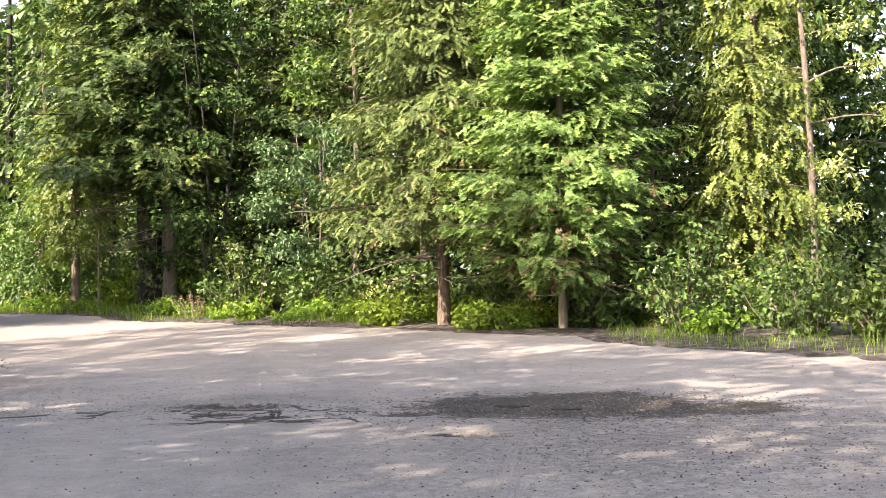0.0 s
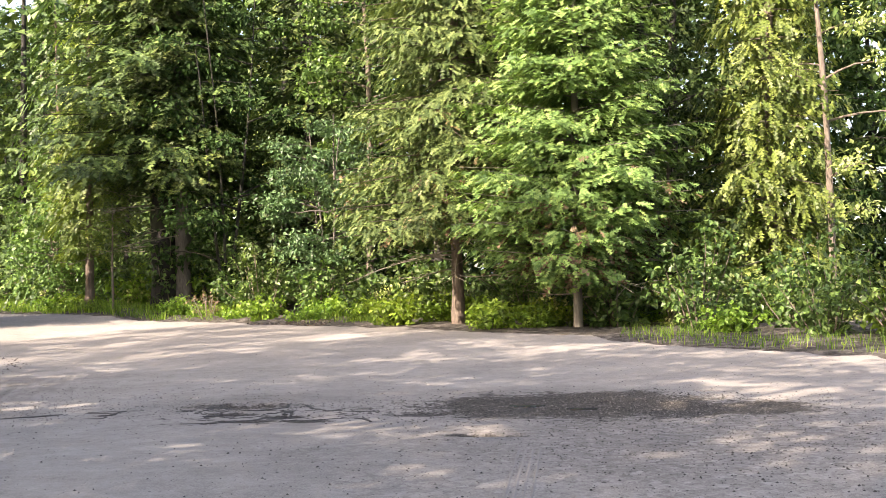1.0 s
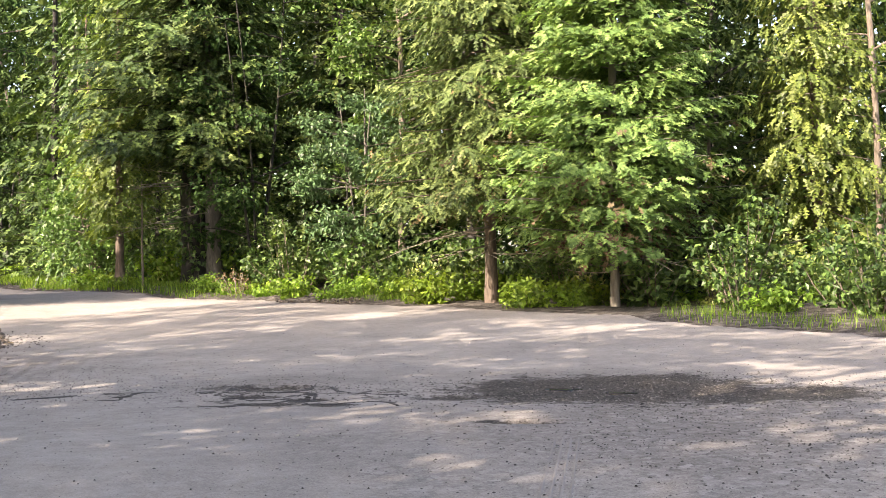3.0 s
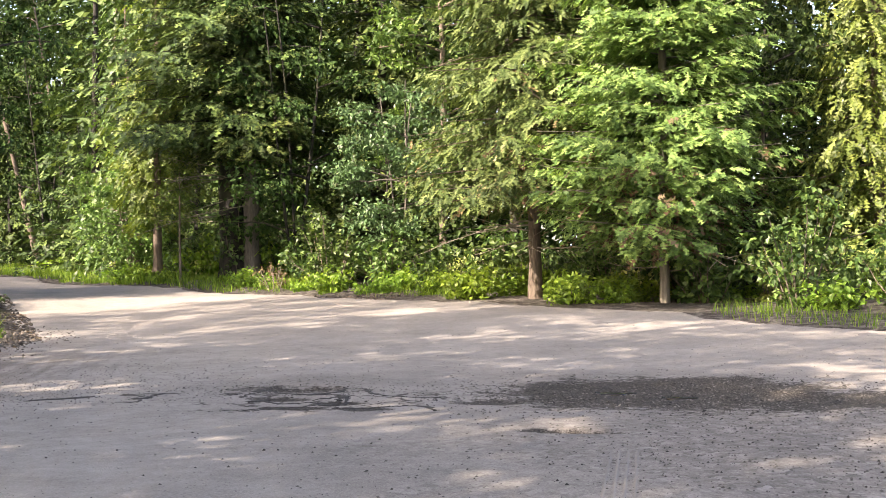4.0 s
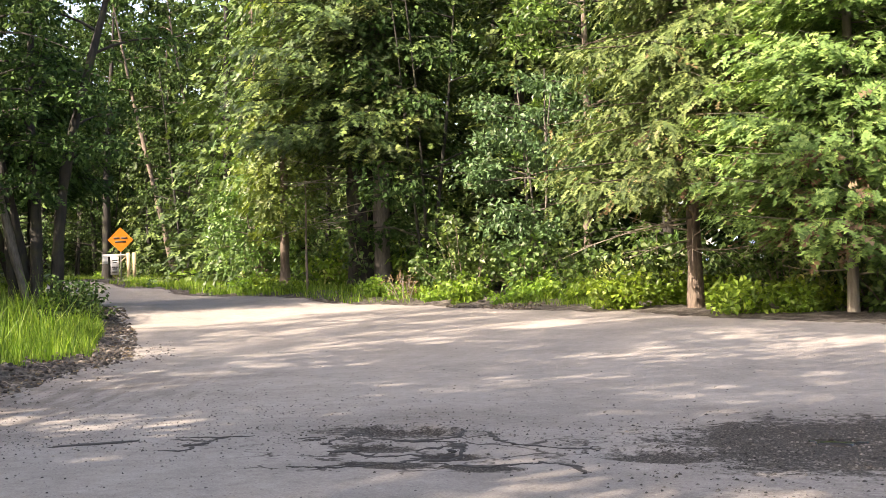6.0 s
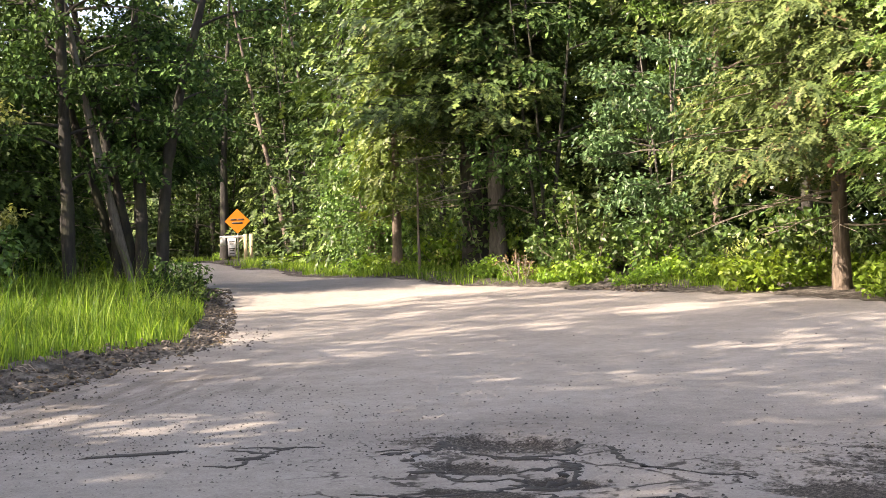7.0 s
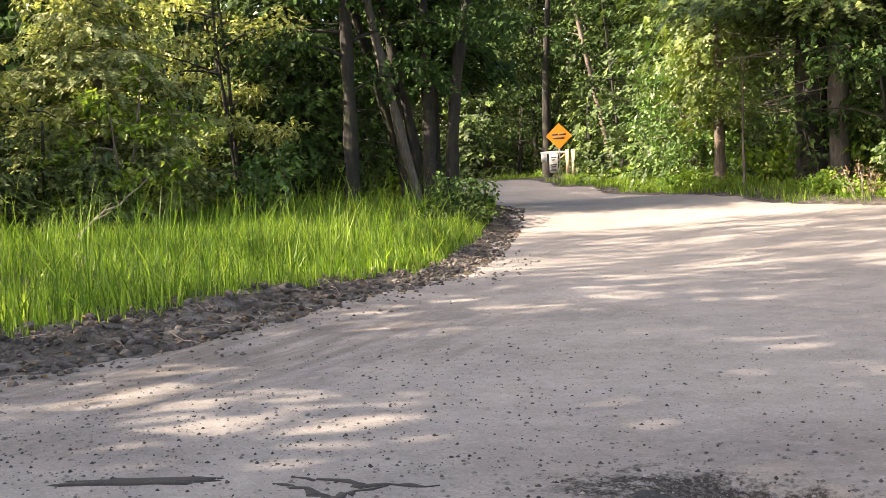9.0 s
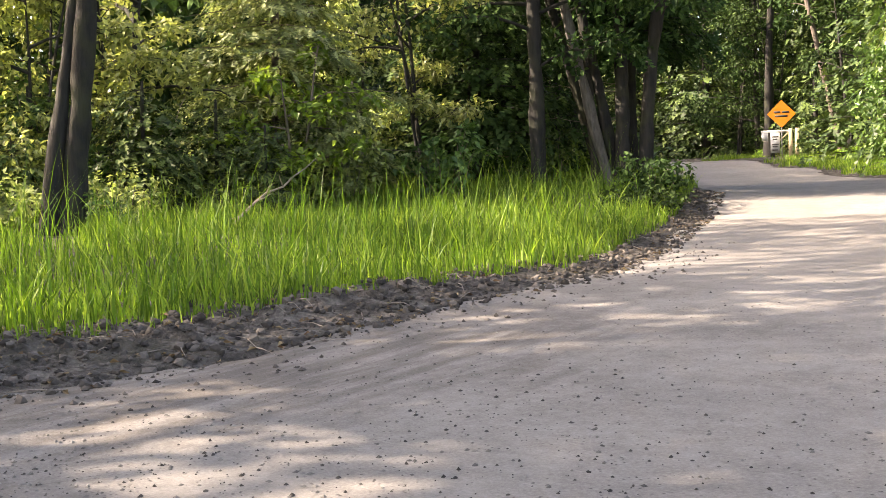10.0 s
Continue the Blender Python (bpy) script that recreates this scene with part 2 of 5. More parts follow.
def lot_distance(x, y):
    """Metres from the edge of the gravel lot: negative on it, positive outside."""
    x, y = np.asarray(x, float), np.asarray(y, float)
    best = np.full(x.shape, 1e9)
    inside = np.zeros(x.shape, bool)
    for a, b in zip(LOT, np.roll(LOT, -1, 0)):
        e = b - a
        t = np.clip(((x - a[0]) * e[0] + (y - a[1]) * e[1]) / (e @ e), 0, 1)
        best = np.minimum(best, np.hypot(x - a[0] - t * e[0], y - a[1] - t * e[1]))
        cross = (a[1] > y) != (b[1] > y)
        with np.errstate(divide="ignore", invalid="ignore"):
            xi = a[0] + (y - a[1]) * e[0] / (e[1] if e[1] else 1e-9)
        inside ^= cross & (x < xi)
    return np.where(inside, -best, best)


def wobble(x, y, s, seed=0.0):
    """Cheap smooth unevenness about -1 to 1."""
    return (np.sin(x * s + 1.3 * np.sin(y * s * 0.7 + seed)) + np.sin(y * s * 1.1 + 2.1 + 1.7 * np.sin(x * s * 0.6 + seed * 2))
            + np.sin((x + y) * s * 1.9 + seed * 3) * 0.5) / 2.5


def rough(x, y, s, octaves=3):
    """Value noise of several octaves, about -1 to 1."""
    out, amp, tot = 0.0, 1.0, 0.0
    for k in range(octaves):
        X, Y = x * s + 17.3 * k, y * s - 9.1 * k
        i, j = np.floor(X), np.floor(Y)
        u, v = X - i, Y - j
        u, v = u * u * (3 - 2 * u), v * v * (3 - 2 * v)

        def h(a, c):
            q = np.sin(a * 127.1 + c * 311.7) * 43758.5453
            return q - np.floor(q)
        out = out + amp * (((h(i, j) * (1 - u) + h(i + 1, j) * u) * (1 - v) + (h(i, j + 1) * (1 - u) + h(i + 1, j + 1) * u) * v) * 2 - 1)
        tot += amp
        amp, s = amp * 0.55, s * 2.1
    return out / tot


def sheet(xs, ys, height):
    X, Y = np.meshgrid(xs, ys, indexing="ij")
    Z = height(X, Y)
    v = np.stack([X, Y, Z], -1).reshape(-1, 3)
    nx, ny = len(xs), len(ys)
    i, j = np.meshgrid(np.arange(nx - 1), np.arange(ny - 1), indexing="ij")
    f = np.stack([i * ny + j, (i + 1) * ny + j, (i + 1) * ny + j + 1, i * ny + j + 1], -1).reshape(-1, 4)
    return X, Y, v, f


def steps(*spans):
    """Grid lines from (start, end, step) spans."""
    out = []
    for a, b, s in spans:
        out.append(np.linspace(a, b, max(2, int(round((b - a) / s)) + 1))[:-1])
    return np.concatenate(out + [[spans[-1][1]]])


def ground_height(x, y):
    d = lot_distance(x, y)
    base = land(x, y)
    out = base + np.clip(d, 0, 6) * 0.015 + np.clip(d + 0.15, 0, 1) * (0.03 + 0.035 * wobble(x, y, 2.3) + 0.02 * wobble(x, y, 6.1, 1))
    near = np.clip(1 - np.abs(d - 0.75) / 1.0, 0, 1) * (x < -5)
    out += near * (0.03 + 0.10 * rough(x, y, 2.2, 4) + 0.11 * np.abs(rough(x, y, 6.0, 3)) + 0.035 * rough(x, y, 5.5, 2))
    return np.where(d < -0.15, base - 0.06, out)


HOLLOWS = [(-3.1, 10.05, 0.42, 0.24, 0.06), (-2.95, 9.25, 0.3, 0.16, 0.03), (-2.3, 9.0, 0.22, 0.14, 0.03), (0.0, 7.5, 0.32, 0.11, 0.05), (-1.1, 9.3, 0.4, 0.26, 0.03), (0.4, 10.0, 1.3, 0.8, 0.035),
           (1.8, 9.7, 1.0, 0.6, 0.03), (-11.6, 17.9, 0.7, 0.3, 0.06)]


def road_height(x, y):
    d = lot_distance(x, y) + 0.2 * wobble(x, y, 1.9, 2) + 0.35 * rough(x, y, 1.3, 4)
    out = land(x, y) + 0.012 + 0.012 * wobble(x, y, 0.8, 5) - np.clip(d + 0.1, 0, 3) * 0.35
    out += 0.006 * rough(x, y, 2.5, 3)
    for hx, hy, rx, ry, dep in HOLLOWS:
        q = np.hypot((x - hx) / rx, (y - hy) / ry) + 0.25 * wobble(x, y, 7, hx)
        out -= dep * np.clip((1.15 - q) / 0.5, 0, 1)
    return out


# ---- ground materials ----
m, nt, bsdf = material("forest_floor")
tc = nt.nodes.new("ShaderNodeTexCoord")
P3 = tc.outputs["Object"]
n1, n2, n3 = noise_tex(nt, 0.6, 4, P3), noise_tex(nt, 5, 6, P3, 0.65), noise_tex(nt, 38, 4, P3, 0.6)
c = ramp(nt, n2, [(0.34, (0.016, 0.013, 0.011)), (0.48, (0.07, 0.061, 0.053)), (0.68, (0.26, 0.238, 0.215))])
c = mixed(nt, calc(nt, "MULTIPLY", n3, 0.4), c, (0.05, 0.042, 0.035))
c = mixed(nt, ramp(nt, n1, [(0.54, (0, 0, 0)), (0.66, (0.6, 0.6, 0.6))]), c, (0.05, 0.046, 0.026))
nt.links.new(c, bsdf.inputs["Base Color"])
bsdf.inputs["Roughness"].default_value = 0.95
bumped(nt, bsdf, calc(nt, "ADD", n2, calc(nt, "MULTIPLY", n3, 0.8)), 1.0, 0.12)
FLOOR = m

m, nt, bsdf = material("worn_gravel_road")
tc = nt.nodes.new("ShaderNodeTexCoord")
P3 = tc.outputs["Object"]
sep = nt.nodes.new("ShaderNodeSeparateXYZ")
nt.links.new(P3, sep.inputs[0])
warp = noise_tex(nt, 1.1, 5, P3, 0.6)
warp2 = noise_tex(nt, 4.5, 4, P3, 0.65)
warp3 = noise_tex(nt, 15, 4, P3, 0.65)


def blot(x, y, rx, ry, soft=0.25, rough=1.0):
    """A stain with a ragged outline: 1 inside, 0 outside."""
    dx = calc(nt, "DIVIDE", calc(nt, "SUBTRACT", sep.outputs[0], x), rx)
    dy = calc(nt, "DIVIDE", calc(nt, "SUBTRACT", sep.outputs[1], y), ry)
    r = calc(nt, "SQRT", calc(nt, "ADD", calc(nt, "MULTIPLY", dx, dx), calc(nt, "MULTIPLY", dy, dy)))
    r = calc(nt, "ADD", r, calc(nt, "MULTIPLY", calc(nt, "SUBTRACT", warp, 0.5), 2.2 * rough))
    r = calc(nt, "ADD", r, calc(nt, "MULTIPLY", calc(nt, "SUBTRACT", warp2, 0.5), 1.3 * rough))
    r = calc(nt, "ADD", r, calc(nt, "MULTIPLY", calc(nt, "SUBTRACT", warp3, 0.5), 1.6 * rough))
    n = nt.nodes.new("ShaderNodeMapRange")
    n.inputs["From Min"].default_value, n.inputs["From Max"].default_value = 1 + soft, 1 - soft
    nt.links.new(r, n.inputs["Value"])
    return n.outputs[0]


fine, mid, large = noise_tex(nt, 60, 5, P3, 0.8), noise_tex(nt, 11, 5, P3, 0.6), noise_tex(nt, 0.55, 4, P3, 0.55)
c = ramp(nt, large, [(0.28, (0.165, 0.154, 0.143)), (0.52, (0.27, 0.253, 0.235)), (0.72, (0.36, 0.34, 0.315))])
c = mixed(nt, 0.4, c, ramp(nt, noise_tex(nt, 2.6, 6, P3, 0.62), [(0.3, (0.13, 0.121, 0.112)), (0.5, (0.25, 0.235, 0.218)), (0.68, (0.38, 0.36, 0.335))]))
c = mixed(nt, 0.3, c, ramp(nt, mid, [(0.3, (0.119, 0.111, 0.103)), (0.7, (0.38, 0.358, 0.331))]))
loose = blot(1.9, 7.2, 2.6, 3.4, 0.5, 1.0)
grit = ramp(nt, fine, [(0.33, (0.048, 0.045, 0.041)), (0.5, (0.23, 0.216, 0.2)), (0.7, (0.5, 0.475, 0.44))])
c = mixed(nt, calc(nt, "ADD", calc(nt, "MULTIPLY", loose, 0.3), 0.26), c, grit)
coarse = node(nt, "ShaderNodeTexVoronoi", Scale=17.0)
nt.links.new(P3, coarse.inputs["Vector"])
chips = ramp(nt, coarse.outputs["Color"], [(0.25, (0.06, 0.055, 0.05)), (0.5, (0.24, 0.225, 0.208)), (0.85, (0.46, 0.44, 0.41))])
c = mixed(nt, calc(nt, "MULTIPLY", calc(nt, "MULTIPLY", loose, 0.5), ramp(nt, warp2, [(0.4, (0, 0, 0)), (0.6, (1, 1, 1))])), c, chips)
vor = node(nt, "ShaderNodeTexVoronoi", Scale=26.0)
nt.links.new(P3, vor.inputs["Vector"])
pits = ramp(nt, vor.outputs["Distance"], [(0.10, (1, 1, 1)), (0.2, (0, 0, 0))])
pits = calc(nt, "MULTIPLY", pits, ramp(nt, warp2, [(0.47, (0, 0, 0)), (0.56, (1, 1, 1))]))
c = mixed(nt, calc(nt, "MULTIPLY", pits, 0.8), c, (0.06, 0.055, 0.05))
mp = nt.nodes.new("ShaderNodeMapping")
mp.vector_type = "TEXTURE"
mp.inputs["Scale"].default_value = (0.2, 1.5, 1.0)
mp.inputs["Rotation"].default_value = (0, 0, radians(24))
nt.links.new(P3, mp.inputs["Vector"])
ruts = calc(nt, "MULTIPLY", ramp(nt, noise_tex(nt, 1.0, 5, mp.outputs[0], 0.6), [(0.4, (0, 0, 0)), (0.54, (1, 1, 1))]), blot(-7.8, 10.8, 1.4, 3.0, 0.45, 0.7))
c = mixed(nt, calc(nt, "MULTIPLY", ruts, 0.6), c, mixed(nt, fine, (0.045, 0.037, 0.03), (0.16, 0.138, 0.117)))
wet = blot(0.45, 10.1, 1.6, 1.35, 0.14, 0.85)
for b in ((-3.1, 10.05, 0.55, 0.32), (-2.95, 9.25, 0.3, 0.16), (-2.3, 9.0, 0.22, 0.12), (-1.1, 9.3, 0.34, 0.26), (1.9, 9.7, 1.0, 0.75),
          (0.0, 7.5, 0.34, 0.10), (-1.95, 8.6, 0.3, 0.12), (-2.55, 8.6, 0.3, 0.12)):
    wet = calc(nt, "MAXIMUM", wet, blot(*b, 0.15, 0.75))
damp = blot(1.2, 7.6, 2.6, 2.0, 0.6, 1.0)
for b in ((-3.0, 10.6, 1.2, 0.7), (-9.0, 11.0, 1.2, 3.0), (-5.9, 9.2, 0.6, 0.4), (-0.3, 11.4, 1.6, 0.7)):
    damp = calc(nt, "MAXIMUM", damp, blot(*b, 0.6, 1.0))
c = mixed(nt, calc(nt, "MULTIPLY", calc(nt, "MULTIPLY", damp, 0.55), ramp(nt, mid, [(0.4, (0.25, 0.25, 0.25)), (0.6, (1, 1, 1))])), c, (0.10, 0.09, 0.082))
c = mixed(nt, calc(nt, "MULTIPLY", wet, 0.94), c, ramp(nt, fine, [(0.36, (0.009, 0.008, 0.007)), (0.5, (0.03, 0.027, 0.023)), (0.66, (0.16, 0.145, 0.128))]))
crk = nt.nodes.new("ShaderNodeTexVoronoi")
crk.feature = "DISTANCE_TO_EDGE"
crk.inputs["Scale"].default_value = 1.9
wv = nt.nodes.new("ShaderNodeVectorMath")
wv.operation = "ADD"
nt.links.new(P3, wv.inputs[0])
nz = node(nt, "ShaderNodeTexNoise", Scale=2.3, Detail=4)
nt.links.new(P3, nz.inputs["Vector"])
sc = nt.nodes.new("ShaderNodeVectorMath")
sc.operation = "SCALE"
sc.inputs["Scale"].default_value = 0.7
nt.links.new(nz.outputs["Color"], sc.inputs[0])
nt.links.new(sc.outputs[0], wv.inputs[1])
nt.links.new(wv.outputs[0], crk.inputs["Vector"])
crack = ramp(nt, crk.outputs["Distance"], [(0.03, (1, 1, 1)), (0.055, (0, 0, 0))])
crack = calc(nt, "MULTIPLY", calc(nt, "MULTIPLY", crack, ramp(nt, warp2, [(0.42, (0, 0, 0)), (0.5, (1, 1, 1))])), blot(-2.5, 9.2, 1.2, 0.85, 0.2, 0.8))
c = mixed(nt, calc(nt, "MULTIPLY", crack, 0.85), c, (0.025, 0.022, 0.02))
nt.links.new(c, bsdf.inputs["Base Color"])
bsdf.inputs["Roughness"].default_value = 0.93
bsdf.inputs["Specular IOR Level"].default_value = 0.2
h = calc(nt, "ADD", fine, calc(nt, "MULTIPLY", mid, 0.8))
h = calc(nt, "SUBTRACT", h, calc(nt, "MULTIPLY", crack, 0.6))
h = calc(nt, "SUBTRACT", h, pits)
bumped(nt, bsdf, h, 0.8, 0.014)
ROAD = m

# ---- ground and road ----
xs = steps((-1500, -120, 345), (-120, -60, 6), (-60, -14, 0.8), (-14, -7.2, 0.075), (-7.2, -6.5, 0.22), (-6.5, 8, 0.5), (8, 40, 2), (40, 1500, 365))
ys = steps((-1500, -60, 360), (-60, -16, 4), (-16, 8, 0.6), (8, 19, 0.085), (19, 24, 0.25), (24, 64, 0.8), (64, 120, 5), (120, 1500, 345))
X, Y, V, F = sheet(xs, ys, ground_height)
g = Geo()
g.add(V, F)
ground = part("ground", g, FLOOR)
tagged(ground, "brown forest soil with leaf litter and dirt verge", "ground", kind="structure")
xs = steps((-66, -14, 0.5), (-14, -6, 0.16), (-6, 3.5, 0.07), (3.5, 16, 0.4))
ys = steps((-16, 6.8, 0.4), (6.8, 12, 0.07), (12, 22, 0.16), (22, 60, 0.5))
X, Y, V, F = sheet(xs, ys, road_height)
D = lot_distance(X, Y).ravel()
F = F[(D[F] < 0.75).any(1)]
used = np.unique(F)
remap = np.full(len(V), -1)
remap[used] = np.arange(len(used))
g = Geo()
g.add(V[used], remap[F])
road = part("road", g, ROAD)
tagged(road, "worn grey gravel road with potholes and wet patch", "road", kind="structure")

# ---- trees ----


def trunk_path(rng, H, lean=(0, 0), wob=0.06, n=14):
    t = np.linspace(0, 1, n)
    ph = rng.uniform(0, 6.28, 4)
    x = lean[0] * t + wob * H * 0.1 * (np.sin(t * 5 + ph[0]) - math.sin(ph[0])) * t
    y = lean[1] * t + wob * H * 0.1 * (np.sin(t * 4 + ph[1]) - math.sin(ph[1])) * t
    return np.stack([x, y, t * H - 0.12], -1)


def trunk_geo(rng, pts, r0, r1=0.02, sides=12, flare=0.35):
    t = np.linspace(0, 1, len(pts))
    # finer rings low down, where the bark shows
    u = np.concatenate([np.linspace(0, 0.35, 16), np.linspace(0.4, 1, 8)])
    p = np.stack([np.interp(u, t, pts[:, k]) for k in range(3)], -1)
    r = r0 * (1 - u) ** 0.8 + r1
    hgt = p[:, 2]
    r = r * (1 + flare * np.exp(-np.clip(hgt, 0, None) / (r0 * 1.6)))
    lump = rng.normal(0, 1, len(u))
    rr = r[:, None] * (1 + 0.05 * (lump + np.roll(lump, 1))[:, None] + rng.uniform(-0.12, 0.12, (len(u), sides)) + 0.08 * np.sin(np.arange(sides) * 2.6 + rng.uniform(0, 6))[None])
    g = Geo()
    g.tube(p, rr, sides)
    return g


def along(pts, z):
    return np.array([np.interp(z, pts[:, 2], pts[:, k]) for k in range(3)])


def conifer(name, seed, H, base, R, r0, leaf, bark, label, *, droop=0.35, rise=0.12, step=0.36, per=6, twig=0.13, card=0.11, wide=0.036,
            hang=0.25, dead=0, dead_leaf=0.0, lean=(0, 0), full_to=99.0, shape=0.75, lowest=1.0, tight=1.0, face=0.55, lobes=4, parent_pos=(0, 0)):
    """A fir, spruce or cedar: whorls of boughs, each with side twigs set with small needle sprays."""
    rng = np.random.default_rng(seed)
    x, y = parent_pos
    tree = thing(name, x, y, gz(x, y), label, "tree", "forest trees")
    pts = trunk_path(rng, H, lean)
    part("trunk", trunk_geo(rng, pts, r0), bark, tree)
    wood, crown, brown = Geo(), Geo(), Geo()
    z = base
    while z < H - 0.15:
        k = (z - base) / (H - base)
        reach = R * (1 - k) ** shape * (lowest + (1 - lowest) * min(1, k * 6)) + 0.15
        coarse = 1.0 if z < full_to else 1.6
        n = per if z < full_to else max(3, per - 2)
        a0 = rng.uniform(0, 6.28)
        for b in range(n):
            a = a0 + b * 6.283 / n + rng.normal(0, 0.22)
            L = reach * rng.uniform(0.62, 1.08)
            zz = z + rng.uniform(-0.13, 0.13)
            o = along(pts, zz)
            d = np.array([math.cos(a), math.sin(a), 0.0])
            side = np.array([-d[1], d[0], 0.0])
            dr, ri = droop * rng.uniform(0.6, 1.3), rise * rng.uniform(0.5, 1.5)
            bend = rng.normal(0, 0.12)
            u = np.linspace(0, 1, 5)
            bp = o + d * (L * u)[:, None] + side * (bend * L * u * u)[:, None] + np.array([0, 0, 1.0]) * (L * (ri * u - dr * u ** 2 + 0.55 * dr * u ** 4))[:, None]
            br = max(0.006, min(0.035, L * 0.011))
            wood.tube(bp[[0, 1, 2, 4]], br * (1 - 0.85 * u[[0, 1, 2, 4]]), 3, cap=False)
            m = max(3, int(L / (twig * coarse)))
            us = np.clip(np.linspace(0.16, 1.0, m) + rng.normal(0, 0.02, m), 0.1, 1)
            us = np.repeat(us, 2)
            sg = np.tile([1.0, -1.0], m)
            q = np.stack([np.interp(us, u, bp[:, c]) for c in range(3)], -1)
            tl = np.clip((0.42 * L * (1.08 - us) + 0.10) * rng.uniform(0.6, 1.25, len(us)), 0.08, 0.75)
            tdir = unit(d * rng.uniform(0.45, 0.95, len(us))[:, None] + side * (sg * rng.uniform(0.5, 1.0, len(us)))[:, None]
                        + np.array([0, 0, 1.0]) * rng.normal(-hang * 0.6, 0.14, len(us))[:, None])
            per_t = 0.5 * card * coarse * tight
            cnt = np.maximum(1, (tl / per_t).astype(int))
            idx = np.repeat(np.arange(len(us)), cnt)
            frac = np.concatenate([np.linspace(1.0 / c, 1.0, c) for c in cnt])
            s2 = np.where(np.arange(len(idx)) % 2 == 0, 1.0, -1.0)
            P = q[idx] + tdir[idx] * (tl[idx] * frac)[:, None] + np.array([0, 0, -1.0]) * (hang * tl[idx] * frac ** 2)[:, None]
            up = unit(np.array([0, 0, 1.0]) + d * face + rng.normal(0, 0.3, (len(us), 3)))[idx]
            lat = np.cross(up, tdir[idx])
            D = tdir[idx] * rng.uniform(0.55, 1.1, len(idx))[:, None] + lat * (s2 * rng.uniform(0.1, 0.8, len(idx)))[:, None] + np.array([0, 0, -hang]) * frac[:, None] + rng.normal(0, 0.22, (len(idx), 3))
            N = up + rng.normal(0, 0.25, (len(idx), 3))
            ln = card * coarse * rng.uniform(0.7, 1.25, len(idx))
            wd = wide * coarse * rng.uniform(0.8, 1.25, len(idx))
            old = rng.random(len(us))[idx] < dead_leaf * max(0.0, 1 - k * 4) * (1.3 - us[idx])
            fronds(crown, P[~old], D[~old], N[~old], ln[~old], wd[~old], lobes if z < full_to else 2, 0.1 + 0.3 * hang, rng)
            fronds(brown, P[old], D[old], N[old], ln[old], wd[old], 3, 0.3, rng)
        z += step * rng.uniform(0.8, 1.2) * (1.0 if z < full_to else 1.7)
    for i in range(dead):
        a, zz = rng.uniform(0, 6.28), rng.uniform(0.42 * base + 0.1, base + 0.1)
        o, L = along(pts, zz), rng.uniform(0.4, 0.85) * R
        d = np.array([math.cos(a), math.sin(a), 0])
        sd = np.array([-d[1], d[0], 0])
        u = np.linspace(0, 1, 6)
        bp = o + d * (L * u)[:, None] + np.array([0, 0, 1.0]) * (L * (rng.uniform(-0.25, 0.1) * u + rng.uniform(-0.2, 0.25) * u * u))[:, None] + sd * (rng.normal(0, 0.12) * u * L)[:, None]
        bw = Geo()
        bw.tube(bp, 0.02 * (1 - 0.8 * u), 5)
        for s in range(4):
            us = rng.uniform(0.35, 0.95)
            q = np.array([np.interp(us, u, bp[:, c]) for c in range(3)])
            e = q + (d * rng.uniform(0.1, 0.4) + sd * rng.choice([-1, 1]) * rng.uniform(0.15, 0.35) + np.array([0, 0, rng.uniform(-0.2, 0.15)])) * L * 0.6
            bw.tube(np.array([q, (q + e) / 2 + rng.normal(0, 0.02, 3), e]), [0.007, 0.005, 0.002], 4)
        part("dead_branch", bw, TWIG_PALE, tree, "bare grey dead branch")
    part("bough_wood", wood, bark, tree, kind="stuff")
    part("crown", crown, leaf, tree, smooth=False, kind="stuff")
    if brown.n:
        part("dead_foliage", brown, DEAD, tree, "brown dead needles", smooth=False, kind="stuff")
    return tree


def leaf_clusters(rng, geo, centres, radii, count, L, W, droop=0.35, flat=0.6):
    """Leaves gathered in loose clumps round the given points."""
    n = len(centres) * count
    idx = np.repeat(np.arange(len(centres)), count)
    off = unit(rng.normal(0, 1, (n, 3))) * (rng.random(n) ** 0.45)[:, None]
    off[:, 2] *= flat
    P = centres[idx] + off * radii[idx][:, None]
    D = unit(off * 0.7 + rng.normal(0, 0.6, (n, 3))) + np.array([0, 0, -droop])
    N = unit(np.array([0, 0, 1.0]) + off * 0.5 + rng.normal(0, 0.45, (n, 3)))
    leaves(geo, P, D, N, L * rng.uniform(0.65, 1.25, n), W * rng.uniform(0.7, 1.2, n), 0.42, 0.15)


